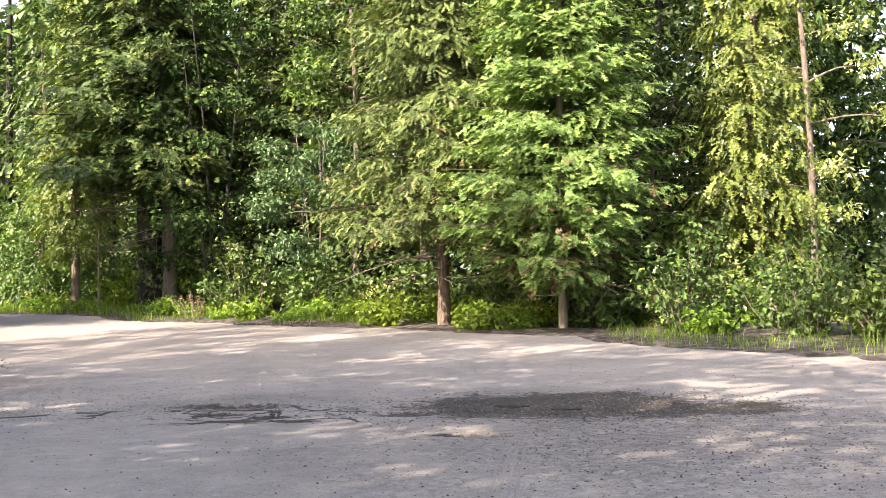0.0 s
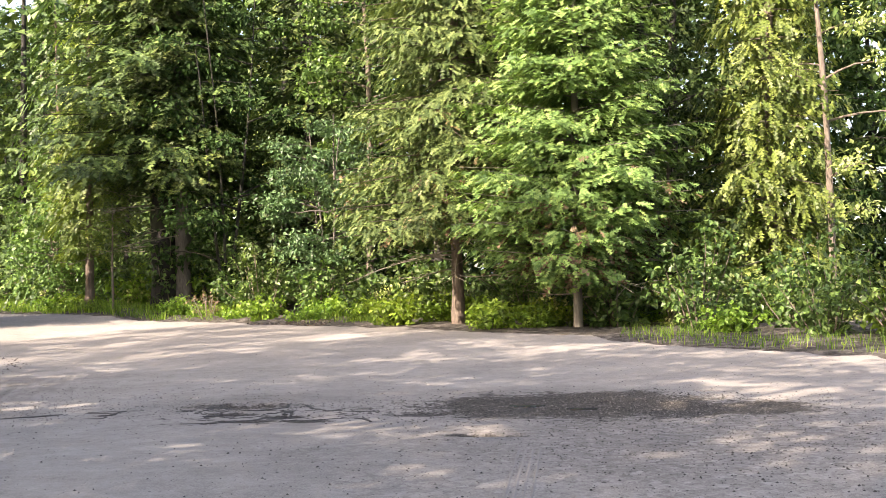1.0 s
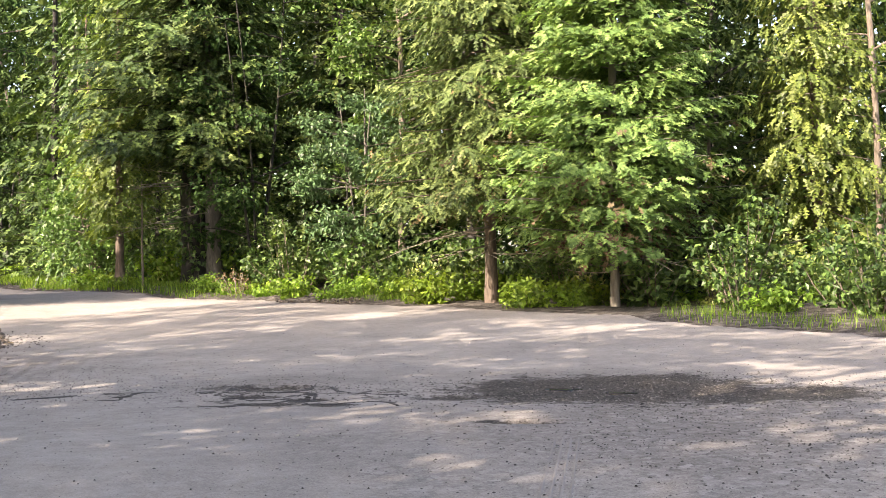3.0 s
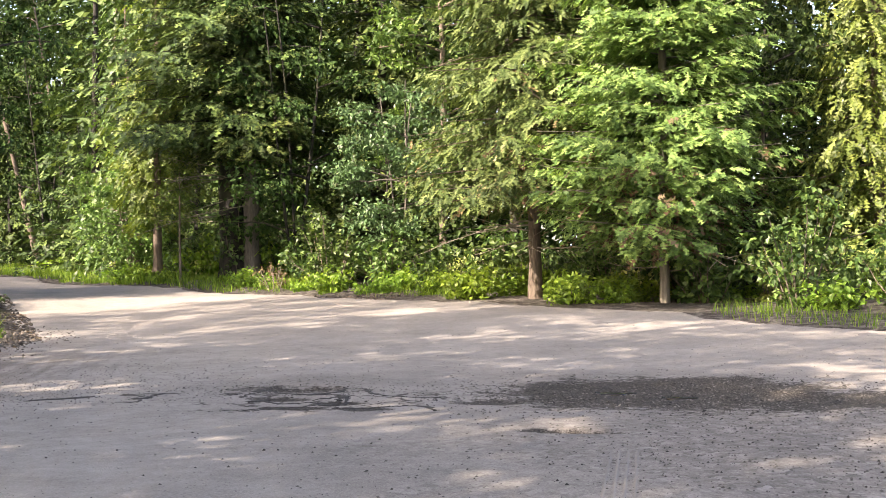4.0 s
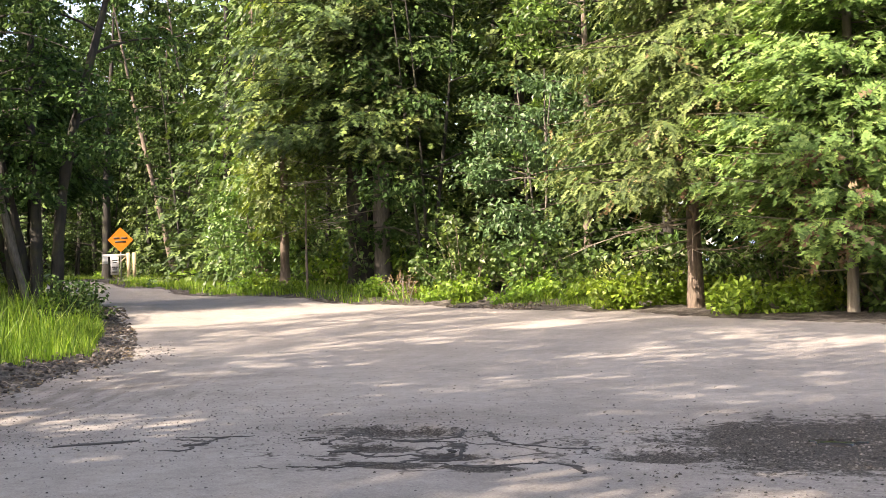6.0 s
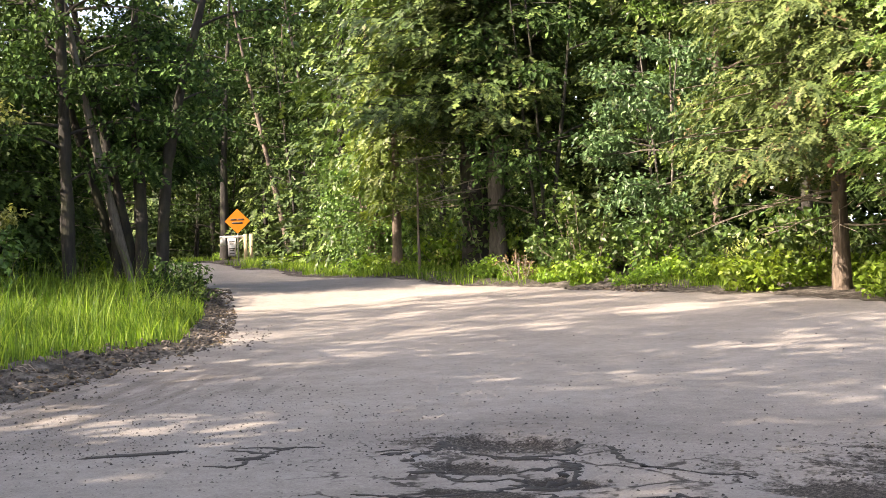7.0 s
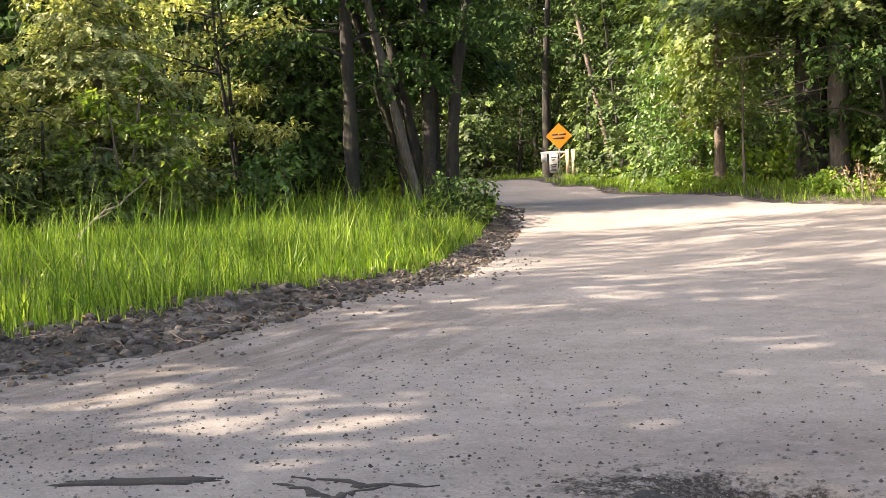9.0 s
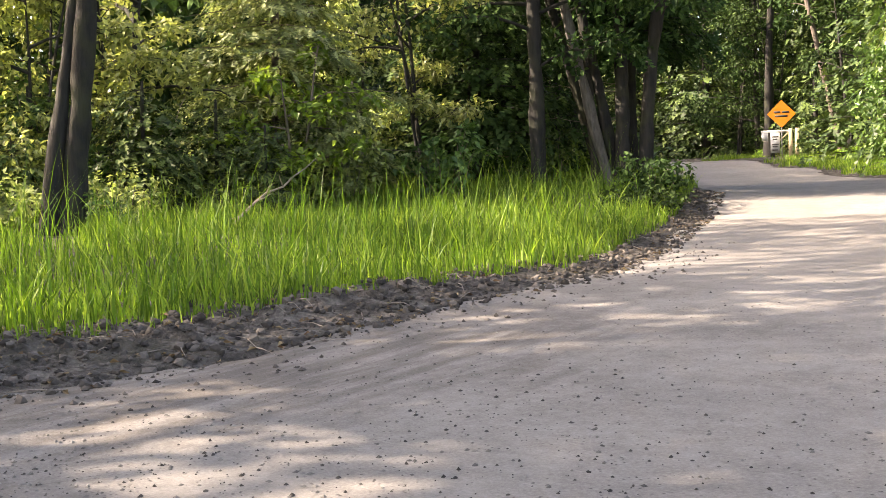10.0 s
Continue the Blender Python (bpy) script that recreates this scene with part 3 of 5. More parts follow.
def broadleaf(name, seed, H, base, R, r0, leaf, bark, label, *, limbs=14, clumps=7, count=34, size=0.10, lean=(0, 0), stems=1, spread=0.5,
              clump=0.42, top=None, parent_pos=(0, 0), up=0.5, category="tree", group="forest trees", stem_top=1.0, leans=None, own=True, crook=0.16):
    """A leafy tree or tall shrub: stems, limbs that fork, and clumps of leaves round their ends."""
    rng = np.random.default_rng(seed)
    x, y = parent_pos
    tree = thing(name, x, y, gz(x, y), label, category, group)
    wood, crown = Geo(), Geo()
    centres, radii = [], []
    for s in range(stems):
        a = rng.uniform(0, 6.28)
        ln = (lean[0] + (spread * math.cos(a) if stems > 1 else 0), lean[1] + (spread * math.sin(a) if stems > 1 else 0))
        h = H * (rng.uniform(0.75, 1.0) if stems > 1 else 1.0)
        off = rng.normal(0, r0 * 1.6, 2) if stems > 1 else np.zeros(2)
        if leans:
            ln, off = leans[s][:2], np.array(leans[s][2:])
        pts = trunk_path(rng, h, ln, crook)
        pts[:, :2] += off
        part("trunk" if stems == 1 else "stem", trunk_geo(rng, pts, r0 * (rng.uniform(0.6, 1) if stems > 1 else 1), 0.012, 10, 0.25), bark, tree)
        for i in range(max(3, limbs // stems)):
            k = (i + rng.random()) / max(3, limbs // stems)
            zz = base + (h * stem_top - base) * k
            o = along(pts, min(zz, h - 0.1))
            a = i * 2.4 + rng.normal(0, 0.5)
            prof = math.sin(math.pi * min(0.98, 0.22 + 0.72 * k)) ** 0.7
            L = R * prof * rng.uniform(0.6, 1.1)
            d = np.array([math.cos(a), math.sin(a), 0])
            u = np.linspace(0, 1, 6)
            rise = up * rng.uniform(0.4, 1.3)
            bp = o + d * (L * u)[:, None] + np.array([0, 0, 1.0]) * (L * (rise * u - 0.35 * u * u))[:, None] + rng.normal(0, 0.03 * L, (6, 3)) * u[:, None]
            if own:
                limb = Geo()
                limb.tube(bp, max(0.012, 0.018 * L) * (1 - 0.85 * u), 5)
                part("limb", limb, bark, tree)
            else:
                wood.tube(bp, max(0.012, 0.018 * L) * (1 - 0.85 * u), 5, cap=False)
            for j in range(clumps):
                us = rng.uniform(0.3, 1.0)
                q = np.array([np.interp(us, u, bp[:, c]) for c in range(3)])
                e = q + (unit(rng.normal(0, 1, 3)) * np.array([1, 1, 0.6]) + d * 0.4) * rng.uniform(0.15, 0.5) * (0.5 + 0.3 * L)
                if own:
                    wood.tube(np.array([q, e]), [0.008, 0.003], 3, cap=False)
                centres.append(e)
                radii.append(clump * rng.uniform(0.6, 1.3))
    leaf_clusters(rng, crown, np.array(centres), np.array(radii), count, size, size * 0.62)
    part("twig_wood", wood, bark, tree, kind="stuff")
    part("crown", crown, leaf, tree, smooth=False, kind="stuff")
    return tree


def shrub(name, seed, H, R, leaf, label, *, stems=9, count=34, size=0.10, bark=None, parent_pos=(0, 0), low=0.15, clump=0.24, group="undergrowth shrubs"):
    """A leafy bush: thin stems from the ground with leaf clumps all the way up."""
    rng = np.random.default_rng(seed)
    x, y = parent_pos
    ob = thing(name, x, y, gz(x, y), label, "shrub", group)
    wood, crown = Geo(), Geo()
    centres, radii = [], []
    for s in range(stems):
        a, r = rng.uniform(0, 6.28), R * rng.uniform(0.2, 1.0)
        h = H * rng.uniform(0.55, 1.05) * (1 - 0.35 * (r / R) ** 2)
        u = np.linspace(0, 1, 5)
        p = np.stack([math.cos(a) * r * (0.25 + 0.75 * u), math.sin(a) * r * (0.25 + 0.75 * u), h * (u ** 0.85) - 0.04], -1) + rng.normal(0, 0.03, (5, 3)) * u[:, None]
        wood.tube(p, (0.007 + 0.006 * H) * (1 - 0.75 * u), 4, cap=False)
        for k in np.linspace(low, 1, max(3, int(h / (clump * 1.1)))):
            q = np.array([np.interp(k, u, p[:, c]) for c in range(3)])
            centres.append(q + rng.normal(0, 0.10, 3) * (0.5 + H * 0.3) * np.array([1, 1, 0.4]))
            radii.append(clump * rng.uniform(0.7, 1.3))
    leaf_clusters(rng, crown, np.array(centres), np.array(radii), count, size, size * 0.8, 0.25)
    c = crown
    for vv in c.v:
        np.clip(vv[:, 2], 0.01, None, out=vv[:, 2])
    part("stem_wood", wood, bark or BARK_GREY, ob, kind="stuff")
    part("foliage", crown, leaf, ob, smooth=False, kind="stuff")
    return ob


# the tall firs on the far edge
conifer("fir_tree", 11, 23, 4.7, 4.4, 0.40, FIR, BARK_SHADED, "huge dark fir with thick furrowed trunk and drooping boughs", parent_pos=(-15.1, 34.5),
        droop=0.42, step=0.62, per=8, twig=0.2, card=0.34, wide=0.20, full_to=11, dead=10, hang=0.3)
conifer("fir_tree", 12, 17, 4.4, 3.0, 0.24, FIR, BARK_MID, "tall fir with grey trunk beside the huge fir", parent_pos=(-14.3, 34.2),
        droop=0.4, step=0.62, per=7, twig=0.2, card=0.34, wide=0.20, full_to=11, dead=8, hang=0.3)
conifer("cedar_tree", 13, 12, 2.4, 2.0, 0.13, CEDAR, BARK_RED, "yellow-green cedar with hanging sprays, sunlit", parent_pos=(-18.0, 34.9),
        droop=0.55, rise=0.05, hang=0.5, step=0.5, per=7, twig=0.17, card=0.32, wide=0.17, full_to=11, face=0.8, lowest=0.6)
conifer("spruce_tree", 14, 14.5, 2.5, 3.0, 0.12, SPRUCE, BARK_RED, "olive-green spruce with bare reddish lower trunk and dead twigs", parent_pos=(-3.5, 25.1),
        droop=0.45, rise=0.06, hang=0.4, step=0.42, per=9, twig=0.12, card=0.19, wide=0.10, tight=1.2, full_to=9, dead=16, dead_leaf=0.1, shape=0.5)
conifer("fir_tree", 15, 11.5, 1.2, 2.9, 0.075, FIR_BRIGHT, BARK_PALE, "bright green young fir with thin trunk", parent_pos=(-0.5, 22.8),
        droop=0.3, rise=0.2, hang=0.2, step=0.38, per=11, twig=0.11, card=0.20, wide=0.125, tight=1.2, full_to=9.5, dead=12, dead_leaf=0.22, lowest=0.75, shape=0.7)
conifer("cedar_tree", 16, 12, 0.5, 2.4, 0.13, CEDAR, BARK_RED, "sunlit yellow-green cedar with layered hanging sprays", parent_pos=(3.7, 24.9),
        droop=0.6, rise=0.08, hang=0.6, step=0.44, per=7, twig=0.15, card=0.26, wide=0.12, full_to=9, face=0.9)
broadleaf("aspen_tree", 17, 13, 2.2, 1.8, 0.07, BROAD_YELLOW_SUNLIT, BARK_GREY, "slender grey-barked aspen with thin leafy crown", parent_pos=(4.8, 23.9), limbs=30, clumps=6, count=22, size=0.13)
broadleaf("alder_tree", 18, 6.2, 0.3, 1.9, 0.04, BROAD_BLUE, BARK_MID, "blue-green alder thicket tree with several stems", parent_pos=(-8.4, 31.0), limbs=36, clumps=8, count=30, stems=4, spread=0.8, size=0.15)
broadleaf("maple_tree", 19, 14, 2.5, 2.6, 0.13, BROAD, BARK_GREY, "tall leafy tree with bright green leaves", parent_pos=(-8.0, 34.2), limbs=36, clumps=8, count=32, size=0.2)
broadleaf("alder_tree", 37, 9, 1.0, 2.2, 0.08, BROAD, BARK_GREY, "thin dark green alder before bright sky", parent_pos=(7.6, 28.0), limbs=26, clumps=6, count=20, size=0.16)
broadleaf("alder_tree", 38, 5.0, 0.4, 1.8, 0.06, BROAD, BARK_GREY, "leafy alder between the firs", parent_pos=(1.4, 26.0), limbs=22, clumps=7, count=30, size=0.14, stems=3, spread=0.7)
# crowns here take the leaf colour that has shade painted in
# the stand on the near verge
broadleaf("verge_tree", 20, 13, 2.4, 2.6, 0.17, BROAD_SHADED, BARK_SHADED, "straight tree behind tall grass, shade put into its dark colours", parent_pos=(-20.4, 23.8), limbs=32, clumps=7, count=24, size=0.17, leans=[(0.4, -0.2, 0, 0)])
broadleaf("verge_tree", 21, 13.5, 4.6, 2.6, 0.10, BROAD_SHADED, BARK_MID, "leaning brown-grey trunk behind tall grass", parent_pos=(-19.6, 25.1), limbs=18, clumps=7, count=26, size=0.17, leans=[(-1.8, -2.5, 0, 0)])
broadleaf("verge_tree", 29, 12.5, 2.8, 2.8, 0.17, BROAD_SHADED, BARK_SHADED, "clump of crooked trunks behind tall grass, shade put into their dark colours", parent_pos=(-19.8, 25.6), limbs=46, clumps=8, count=26, size=0.17, stems=5,
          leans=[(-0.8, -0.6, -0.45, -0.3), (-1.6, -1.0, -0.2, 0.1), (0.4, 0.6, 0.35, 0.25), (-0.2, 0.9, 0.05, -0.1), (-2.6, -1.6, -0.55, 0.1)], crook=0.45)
broadleaf("verge_tree", 22, 16, 4.2, 3.4, 0.17, BROAD_YELLOW_SUNLIT, BARK_SHADED, "leaning twin-stemmed dark tree standing in tall grass", parent_pos=(-18.5, 13.2), limbs=32, clumps=7, count=26, size=0.15, stems=2,
          leans=[(1.1, 1.6, 0, 0), (1.0, 1.3, 0.1, 0.33)], crook=0.3)
conifer("hemlock_tree", 27, 9, 3.6, 2.8, 0.16, BROAD_SHADED, BARK_SHADED, "hemlock with boughs hanging low over the verge, shade put into its dark needles", parent_pos=(-21.6, 27.6),
        droop=0.5, rise=0.08, hang=0.5, step=0.5, per=8, twig=0.2, card=0.34, wide=0.18, full_to=9, dead=6)
conifer("hemlock_tree", 28, 11, 1.6, 2.8, 0.16, BROAD_SHADED, BARK_SHADED, "hemlock behind the verge trees, shade put into its dark needles", parent_pos=(-23.6, 24.6),
        droop=0.5, rise=0.08, hang=0.5, step=0.55, per=8, twig=0.22, card=0.36, wide=0.19, full_to=9, dead=6)
conifer("fir_tree", 23, 7.5, 0.9, 2.7, 0.10, SPRUCE_SUNLIT, BARK_GREY, "young fir behind tall grass, sunlight put into its pale needle colour", parent_pos=(-22.5, 19.0),
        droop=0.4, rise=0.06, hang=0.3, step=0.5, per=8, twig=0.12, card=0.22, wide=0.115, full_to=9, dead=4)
# hazels: sunlight is partly painted into the leaf colour
broadleaf("hazel_tree", 24, 9, 1.9, 2.7, 0.06, BROAD_YELLOW_SUNLIT, BARK_SHADED, "yellow-green leafy hazel tree, sunlight put into its leaf colour", parent_pos=(-22.8, 16.0), limbs=30, clumps=9, count=24, stems=4, spread=1.2, size=0.16, clump=0.34)
broadleaf("hazel_tree", 25, 8, 1.6, 2.5, 0.06, BROAD_YELLOW_SUNLIT, BARK_SHADED, "yellow-green leafy hazel tree, sunlight put into its leaf colour", parent_pos=(-24.4, 12.8), limbs=30, clumps=9, count=24, stems=4, spread=1.1, size=0.16, clump=0.34)
broadleaf("maple_tree", 46, 3.4, 0.5, 1.5, 0.03, SHRUB, BARK_GREY, "small bright green maple in sunlight behind tall grass", parent_pos=(-20.9, 18.4), limbs=16, clumps=5, count=18, stems=3, spread=0.7, size=0.17, clump=0.3)
broadleaf("hazel_tree", 47, 5.5, 1.2, 1.9, 0.04, BROAD_YELLOW_SUNLIT, BARK_SHADED, "yellow-green leafy hazel tree, sunlight put into its leaf colour", parent_pos=(-24.6, 22.0), limbs=20, clumps=8, count=22, stems=3, spread=0.9, size=0.15, clump=0.3)
broadleaf("hazel_tree", 48, 5.0, 1.0, 1.9, 0.04, BROAD_YELLOW_SUNLIT, BARK_SHADED, "yellow-green leafy hazel tree, sunlight put into its leaf colour", parent_pos=(-21.9, 14.0), limbs=20, clumps=8, count=22, stems=3, spread=0.9, size=0.15, clump=0.3)
seedling = conifer("hemlock_sapling", 49, 2.6, 0.25, 1.15, 0.03, FIR, BARK_SHADED, "small dark hemlock sapling behind tall grass", parent_pos=(-20.3, 15.4),
                   droop=0.35, rise=0.1, hang=0.3, step=0.3, per=7, twig=0.12, card=0.2, wide=0.11, lobes=3)
for i, (px, py, sc) in enumerate(((-21.0, 17.0, 0.9), (-19.9, 17.4, 0.7), (-21.6, 14.0, 1.0), (-20.6, 13.4, 0.65), (-21.4, 18.6, 0.8))):
    t = copy_thing(seedling, pose(px, py, gz(px, py), 0, 0, i * 71))
    t.scale = (sc, sc, sc)
broadleaf("hazel_tree", 50, 6.5, 1.4, 1.9, 0.05, BROAD_YELLOW_SUNLIT, BARK_SHADED, "yellow-green leafy hazel tree, sunlight put into its leaf colour", parent_pos=(-22.4, 22.4), limbs=22, clumps=8, count=22, stems=3, spread=0.9, size=0.15, clump=0.3)
# the far bend of the road
conifer("fir_tree", 26, 4.6, 0.2, 1.4, 0.06, FIR_BRIGHT, BARK_GREY, "small young fir at the road edge", parent_pos=(-26.4, 46.0), step=0.42, per=7, twig=0.24, card=0.4, wide=0.24)
for i, (px, py, ll) in enumerate(((-35.8, 54.9, (-2.9, -1.4)), (-34.6, 56.6, (-2.2, -0.8)), (-32.4, 56.4, (0.4, 0.2)))):
    broadleaf("birch_tree", 30 + i, 17, 5, 2.6, 0.15, BROAD_SHADED, BARK_GREY, "tall grey-trunked birch leaning over the road", parent_pos=(px, py), lean=ll, limbs=24, clumps=7, count=24, size=0.28)
for i, (px, py, ll) in enumerate(((-42.6, 58.0, (0.3, 0.2)), (-35.4, 60.0, (2.6, 1.4)))):
    broadleaf("maple_tree", 90 + i, 18, 5, 2.8, 0.24, BROAD_SHADED, BARK_SHADED, "tall dark-trunked tree behind the bend", parent_pos=(px, py), lean=ll, limbs=24, clumps=7, count=24, size=0.28)
broadleaf("maple_tree", 34, 6.5, 0.5, 2.2, 0.07, BROAD, BARK_GREY, "leafy bright green young maple at the road edge", parent_pos=(-24.5, 43.2), limbs=26, clumps=8, count=28, stems=3, spread=0.8, size=0.2)
broadleaf("maple_tree", 35, 4.5, 0.4, 1.8, 0.06, BROAD, BARK_GREY, "leafy young maple in sunlight", parent_pos=(-20.8, 38.0), limbs=24, clumps=7, count=28, stems=3, spread=0.8, size=0.18)
broadleaf("sapling", 39, 3.6, 1.4, 0.5, 0.035, BROAD, BARK_GREY, "thin bare-stemmed sapling at the forest edge", parent_pos=(-16.2, 33.0), limbs=8, clumps=3, count=14, size=0.15)

# ---- the deep forest behind ----
kinds = [
    conifer("fir_tree", 40, 17, 0.5, 2.8, 0.17, FIR, BARK_SHADED, "dark green fir in the forest", parent_pos=(-10.5, 36.0), step=0.66, per=6, twig=0.34, card=0.48, wide=0.28, full_to=11, lobes=3),
    conifer("spruce_tree", 41, 14, 0.4, 2.4, 0.14, FIR, BARK_SHADED, "dark green spruce in the forest", parent_pos=(-1.0, 29.0), step=0.66, per=6, twig=0.34, card=0.46, wide=0.26, full_to=11, droop=0.5, hang=0.4, lobes=3),
    broadleaf("maple_tree", 42, 14, 0.8, 2.8, 0.13, BROAD_SHADED, BARK_SHADED, "dark-trunked leafy tree in the forest", parent_pos=(-5.2, 31.5), limbs=36, clumps=7, count=21, size=0.2, clump=0.5, own=False),
    broadleaf("alder_tree", 43, 11, 0.4, 2.4, 0.06, BROAD_SHADED, BARK_SHADED, "leafy alder in the forest", parent_pos=(-12.5, 33.5), limbs=32, clumps=7, count=21, size=0.2, stems=3, spread=1.0, clump=0.5, own=False),
    conifer("cedar_tree", 44, 13, 0.4, 2.1, 0.13, UNDER_SHADED, BARK_RED, "green cedar in the forest", parent_pos=(-21.5, 39.5), step=0.6, per=6, twig=0.3, card=0.45, wide=0.2, droop=0.65, hang=0.6, full_to=12, lobes=3, face=0.9),
]
heroes = [(-15.1, 34.5), (-14.3, 34.2), (-18, 34.9), (-3.5, 25.1), (-.5, 22.8), (3.7, 24.9), (4.8, 23.9), (-8.4, 31), (-8, 34.2), (-20.4, 23.8), (-19.6, 25.1), (-18.5, 13.2),
          (-21.6, 27.6), (-23.6, 24.6), (-23.2, 19.8), (-22.8, 16.0), (-24.4, 12.8), (-20.9, 18.4), (-26.4, 46), (-36.6, 54.4), (-38, 55.5), (-34.6, 56), (-24.5, 43.2), (-10.5, 36), (-1, 29), (-5.2, 31.5), (-12.5, 33.5), (-21.5, 39.5), (-40, 55.5)]
rng = np.random.default_rng(5)
taken = list(heroes)
placed = 0
for gx in np.arange(-74, 12, 3.1):
    for gy in np.arange(4, 82, 3.1):
        px, py = gx + rng.uniform(-1.3, 1.3), gy + rng.uniform(-1.3, 1.3)
        pick, turn, size = rng.random(), rng.uniform(0, 360), rng.uniform(0.8, 1.25)
        d = float(lot_distance(px, py))
        if d < 3.4 or d > 11.5 or (px > 6.5 and py < 40) or (px > -22 and py < 22) or px > 9:
            continue
        if min(math.hypot(px - a, py - b) for a, b in taken) < 2.3 or (-26.5 < px < -22 and 9 < py < 22):
            continue
        k = kinds[0 if pick < 0.25 else 1 if pick < 0.45 else 2 if pick < 0.72 else 3 if pick < 0.92 else 4]
        low = min(size, float(tallest(px, py)) / 18.0)
        if low < 0.22 or (px - 1.58) / (py + 2.44) > 0.128:
            continue
        t = copy_thing(k, pose(px, py, gz(px, py) - 0.05, 0, 0, turn))
        t.scale = (max(0.45, min(size, low * 1.3)), max(0.45, min(size, low * 1.3)), low)
        taken.append((px, py))
        placed += 1
print("forest trees", placed)
# tall trees on the verge beside and behind the camera, whose shade falls on the lot
shade = broadleaf("maple_tree", 45, 18, 4.0, 3.4, 0.16, BROAD, BARK_GREY, "tall open-crowned maple beside the lot", parent_pos=(-11.5, 0.5), limbs=33, clumps=3, count=24, size=0.3, clump=0.75, own=False)
for i, (px, py) in enumerate(((-13, -4.5), (-9.5, -7), (-16.5, -1.5), (-12, -11), (-17, -8), (-9.5, -15), (-5, -18.5), (-15, -15), (1, -19.5), (-14.5, 2.5),
                              (-20, -5), (-9.5, -2.5), (-13.5, -8), (-11, -18), (-1.5, -21), (-8, -20), (-16, -12), (-22, -10), (-7.8, -11), (-18, 1), (-20, -14), (-6.5, -15))):
    t = copy_thing(shade, pose(px, py, gz(px, py), 0, 0, i * 77))
    t.scale = (1.15, 1.15, 1.08 + 0.12 * (i % 3))
for i, (px, py, h) in enumerate(((-25.5, 0.5, 1.4), (-25.0, -4.0, 1.45), (-9.0, -13.2, 1.4), (-8.4, -17.2, 1.4), (-5.6, -17.8, 1.45), (-12.0, -16.2, 1.4), (-2.6, -18.2, 1.45), (0.6, -17.6, 1.45), (4.0, -18.0, 1.4))):
    t = copy_thing(shade, pose(px, py, gz(px, py), 0, 0, i * 49 + 20))
    t.scale = (1.25, 1.25, h)
for i, (px, py, s) in enumerate(((9.2, 35.0, 0.8), (7.2, 33.5, 0.7), (11.5, 41.0, 0.9))):
    t = copy_thing(kinds[(3, 0, 2)[i]], pose(px, py, gz(px, py), 0, 0, i * 61))
    t.scale = (s, s, s)
for i, (px, py, s) in enumerate(((-30.0, 15.2, 0.7), (-30.5, 17.8, 0.8), (-33.2, 18.2, 1.0), (-27.6, 15.0, 0.5), (-33, 14.0, 1.0))):
    t = copy_thing(kinds[3], pose(px, py, gz(px, py), 0, 0, i * 83))
    t.scale = (s * 1.1, s * 1.1, s)
# tall trees that close the view above the bend
for i, (px, py) in enumerate(((-25.8, 29.0), (-29.4, 33.6), (-34.6, 37.6), (-39.5, 42.0), (-46, 46.2), (-53, 48.2), (-62, 63), (-57, 61.5), (-67, 65), (-70, 56.5), (-71, 60.5), (-50, 61.5), (-45, 60), (-36, 15), (-38.5, 18.5), (-41, 22), (-36.5, 24.5), (-34.5, 20.2), (-33.0, 15.6), (-42, 15.5))):
    t = copy_thing(kinds[(2, 3, 2, 0)[i % 4]], pose(px, py, gz(px, py), 0, 0, i * 61))
    low = max(0.25, min(1.25 + 0.1 * (i % 3), float(tallest(px, py)) / 18.0))
    t.scale = (min(1.2, low * 1.4), min(1.2, low * 1.4), low)


def far_woods(seed, n, first, last, near, far, top, size, least=5.0):
    """The closed wall of leaves deep in the forest, coloured dark as in shade, along some edges of the lot."""
    r = np.random.default_rng(seed)
    a, e = LOT[first:last], LOT[first + 1:last + 1] - LOT[first:last]
    k = r.choice(len(a), n, p=np.hypot(e[:, 0], e[:, 1]) / np.hypot(e[:, 0], e[:, 1]).sum())
    an = r.uniform(0, 6.283, n)
    p = a[k] + e[k] * r.random(n)[:, None] + np.column_stack([np.cos(an), np.sin(an)]) * r.uniform(near, far + 3, n)[:, None]
    d = lot_distance(p[:, 0], p[:, 1]) + 2.0 * wobble(p[:, 0], p[:, 1], 0.35, 1)
    p = p[(d > near) & (d < far) & (p[:, 0] < 9 - (p[:, 1] - 30) * 0.12) & ~((p[:, 0] > -26) & (p[:, 1] < 23))]
    k = len(p)
    z = r.random(k) * np.minimum(top, np.maximum(tallest(p[:, 0], p[:, 1], 3.0), least))
    P = np.column_stack([p, land(p[:, 0], p[:, 1]) + z])
    D = unit(r.normal(0, 1, (k, 3)) + np.array([0, 0, -0.4]))
    N = unit(r.normal(0, 0.6, (k, 3)) + np.array([0, 0, 1.0]))
    g = Geo()
    leaves(g, P, D, N, size * r.uniform(0.7, 1.35, k), size * r.uniform(0.45, 0.85, k))
    tagged(part("far_woods", g, BROAD_SHADED, None, smooth=False), "dense leaves deep in the forest, shade put into their dark green", "woods", kind="stuff")


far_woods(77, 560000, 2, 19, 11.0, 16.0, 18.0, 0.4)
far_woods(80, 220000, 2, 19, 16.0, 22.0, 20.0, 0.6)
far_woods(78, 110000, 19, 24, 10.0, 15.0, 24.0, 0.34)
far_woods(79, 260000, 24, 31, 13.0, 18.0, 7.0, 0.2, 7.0)

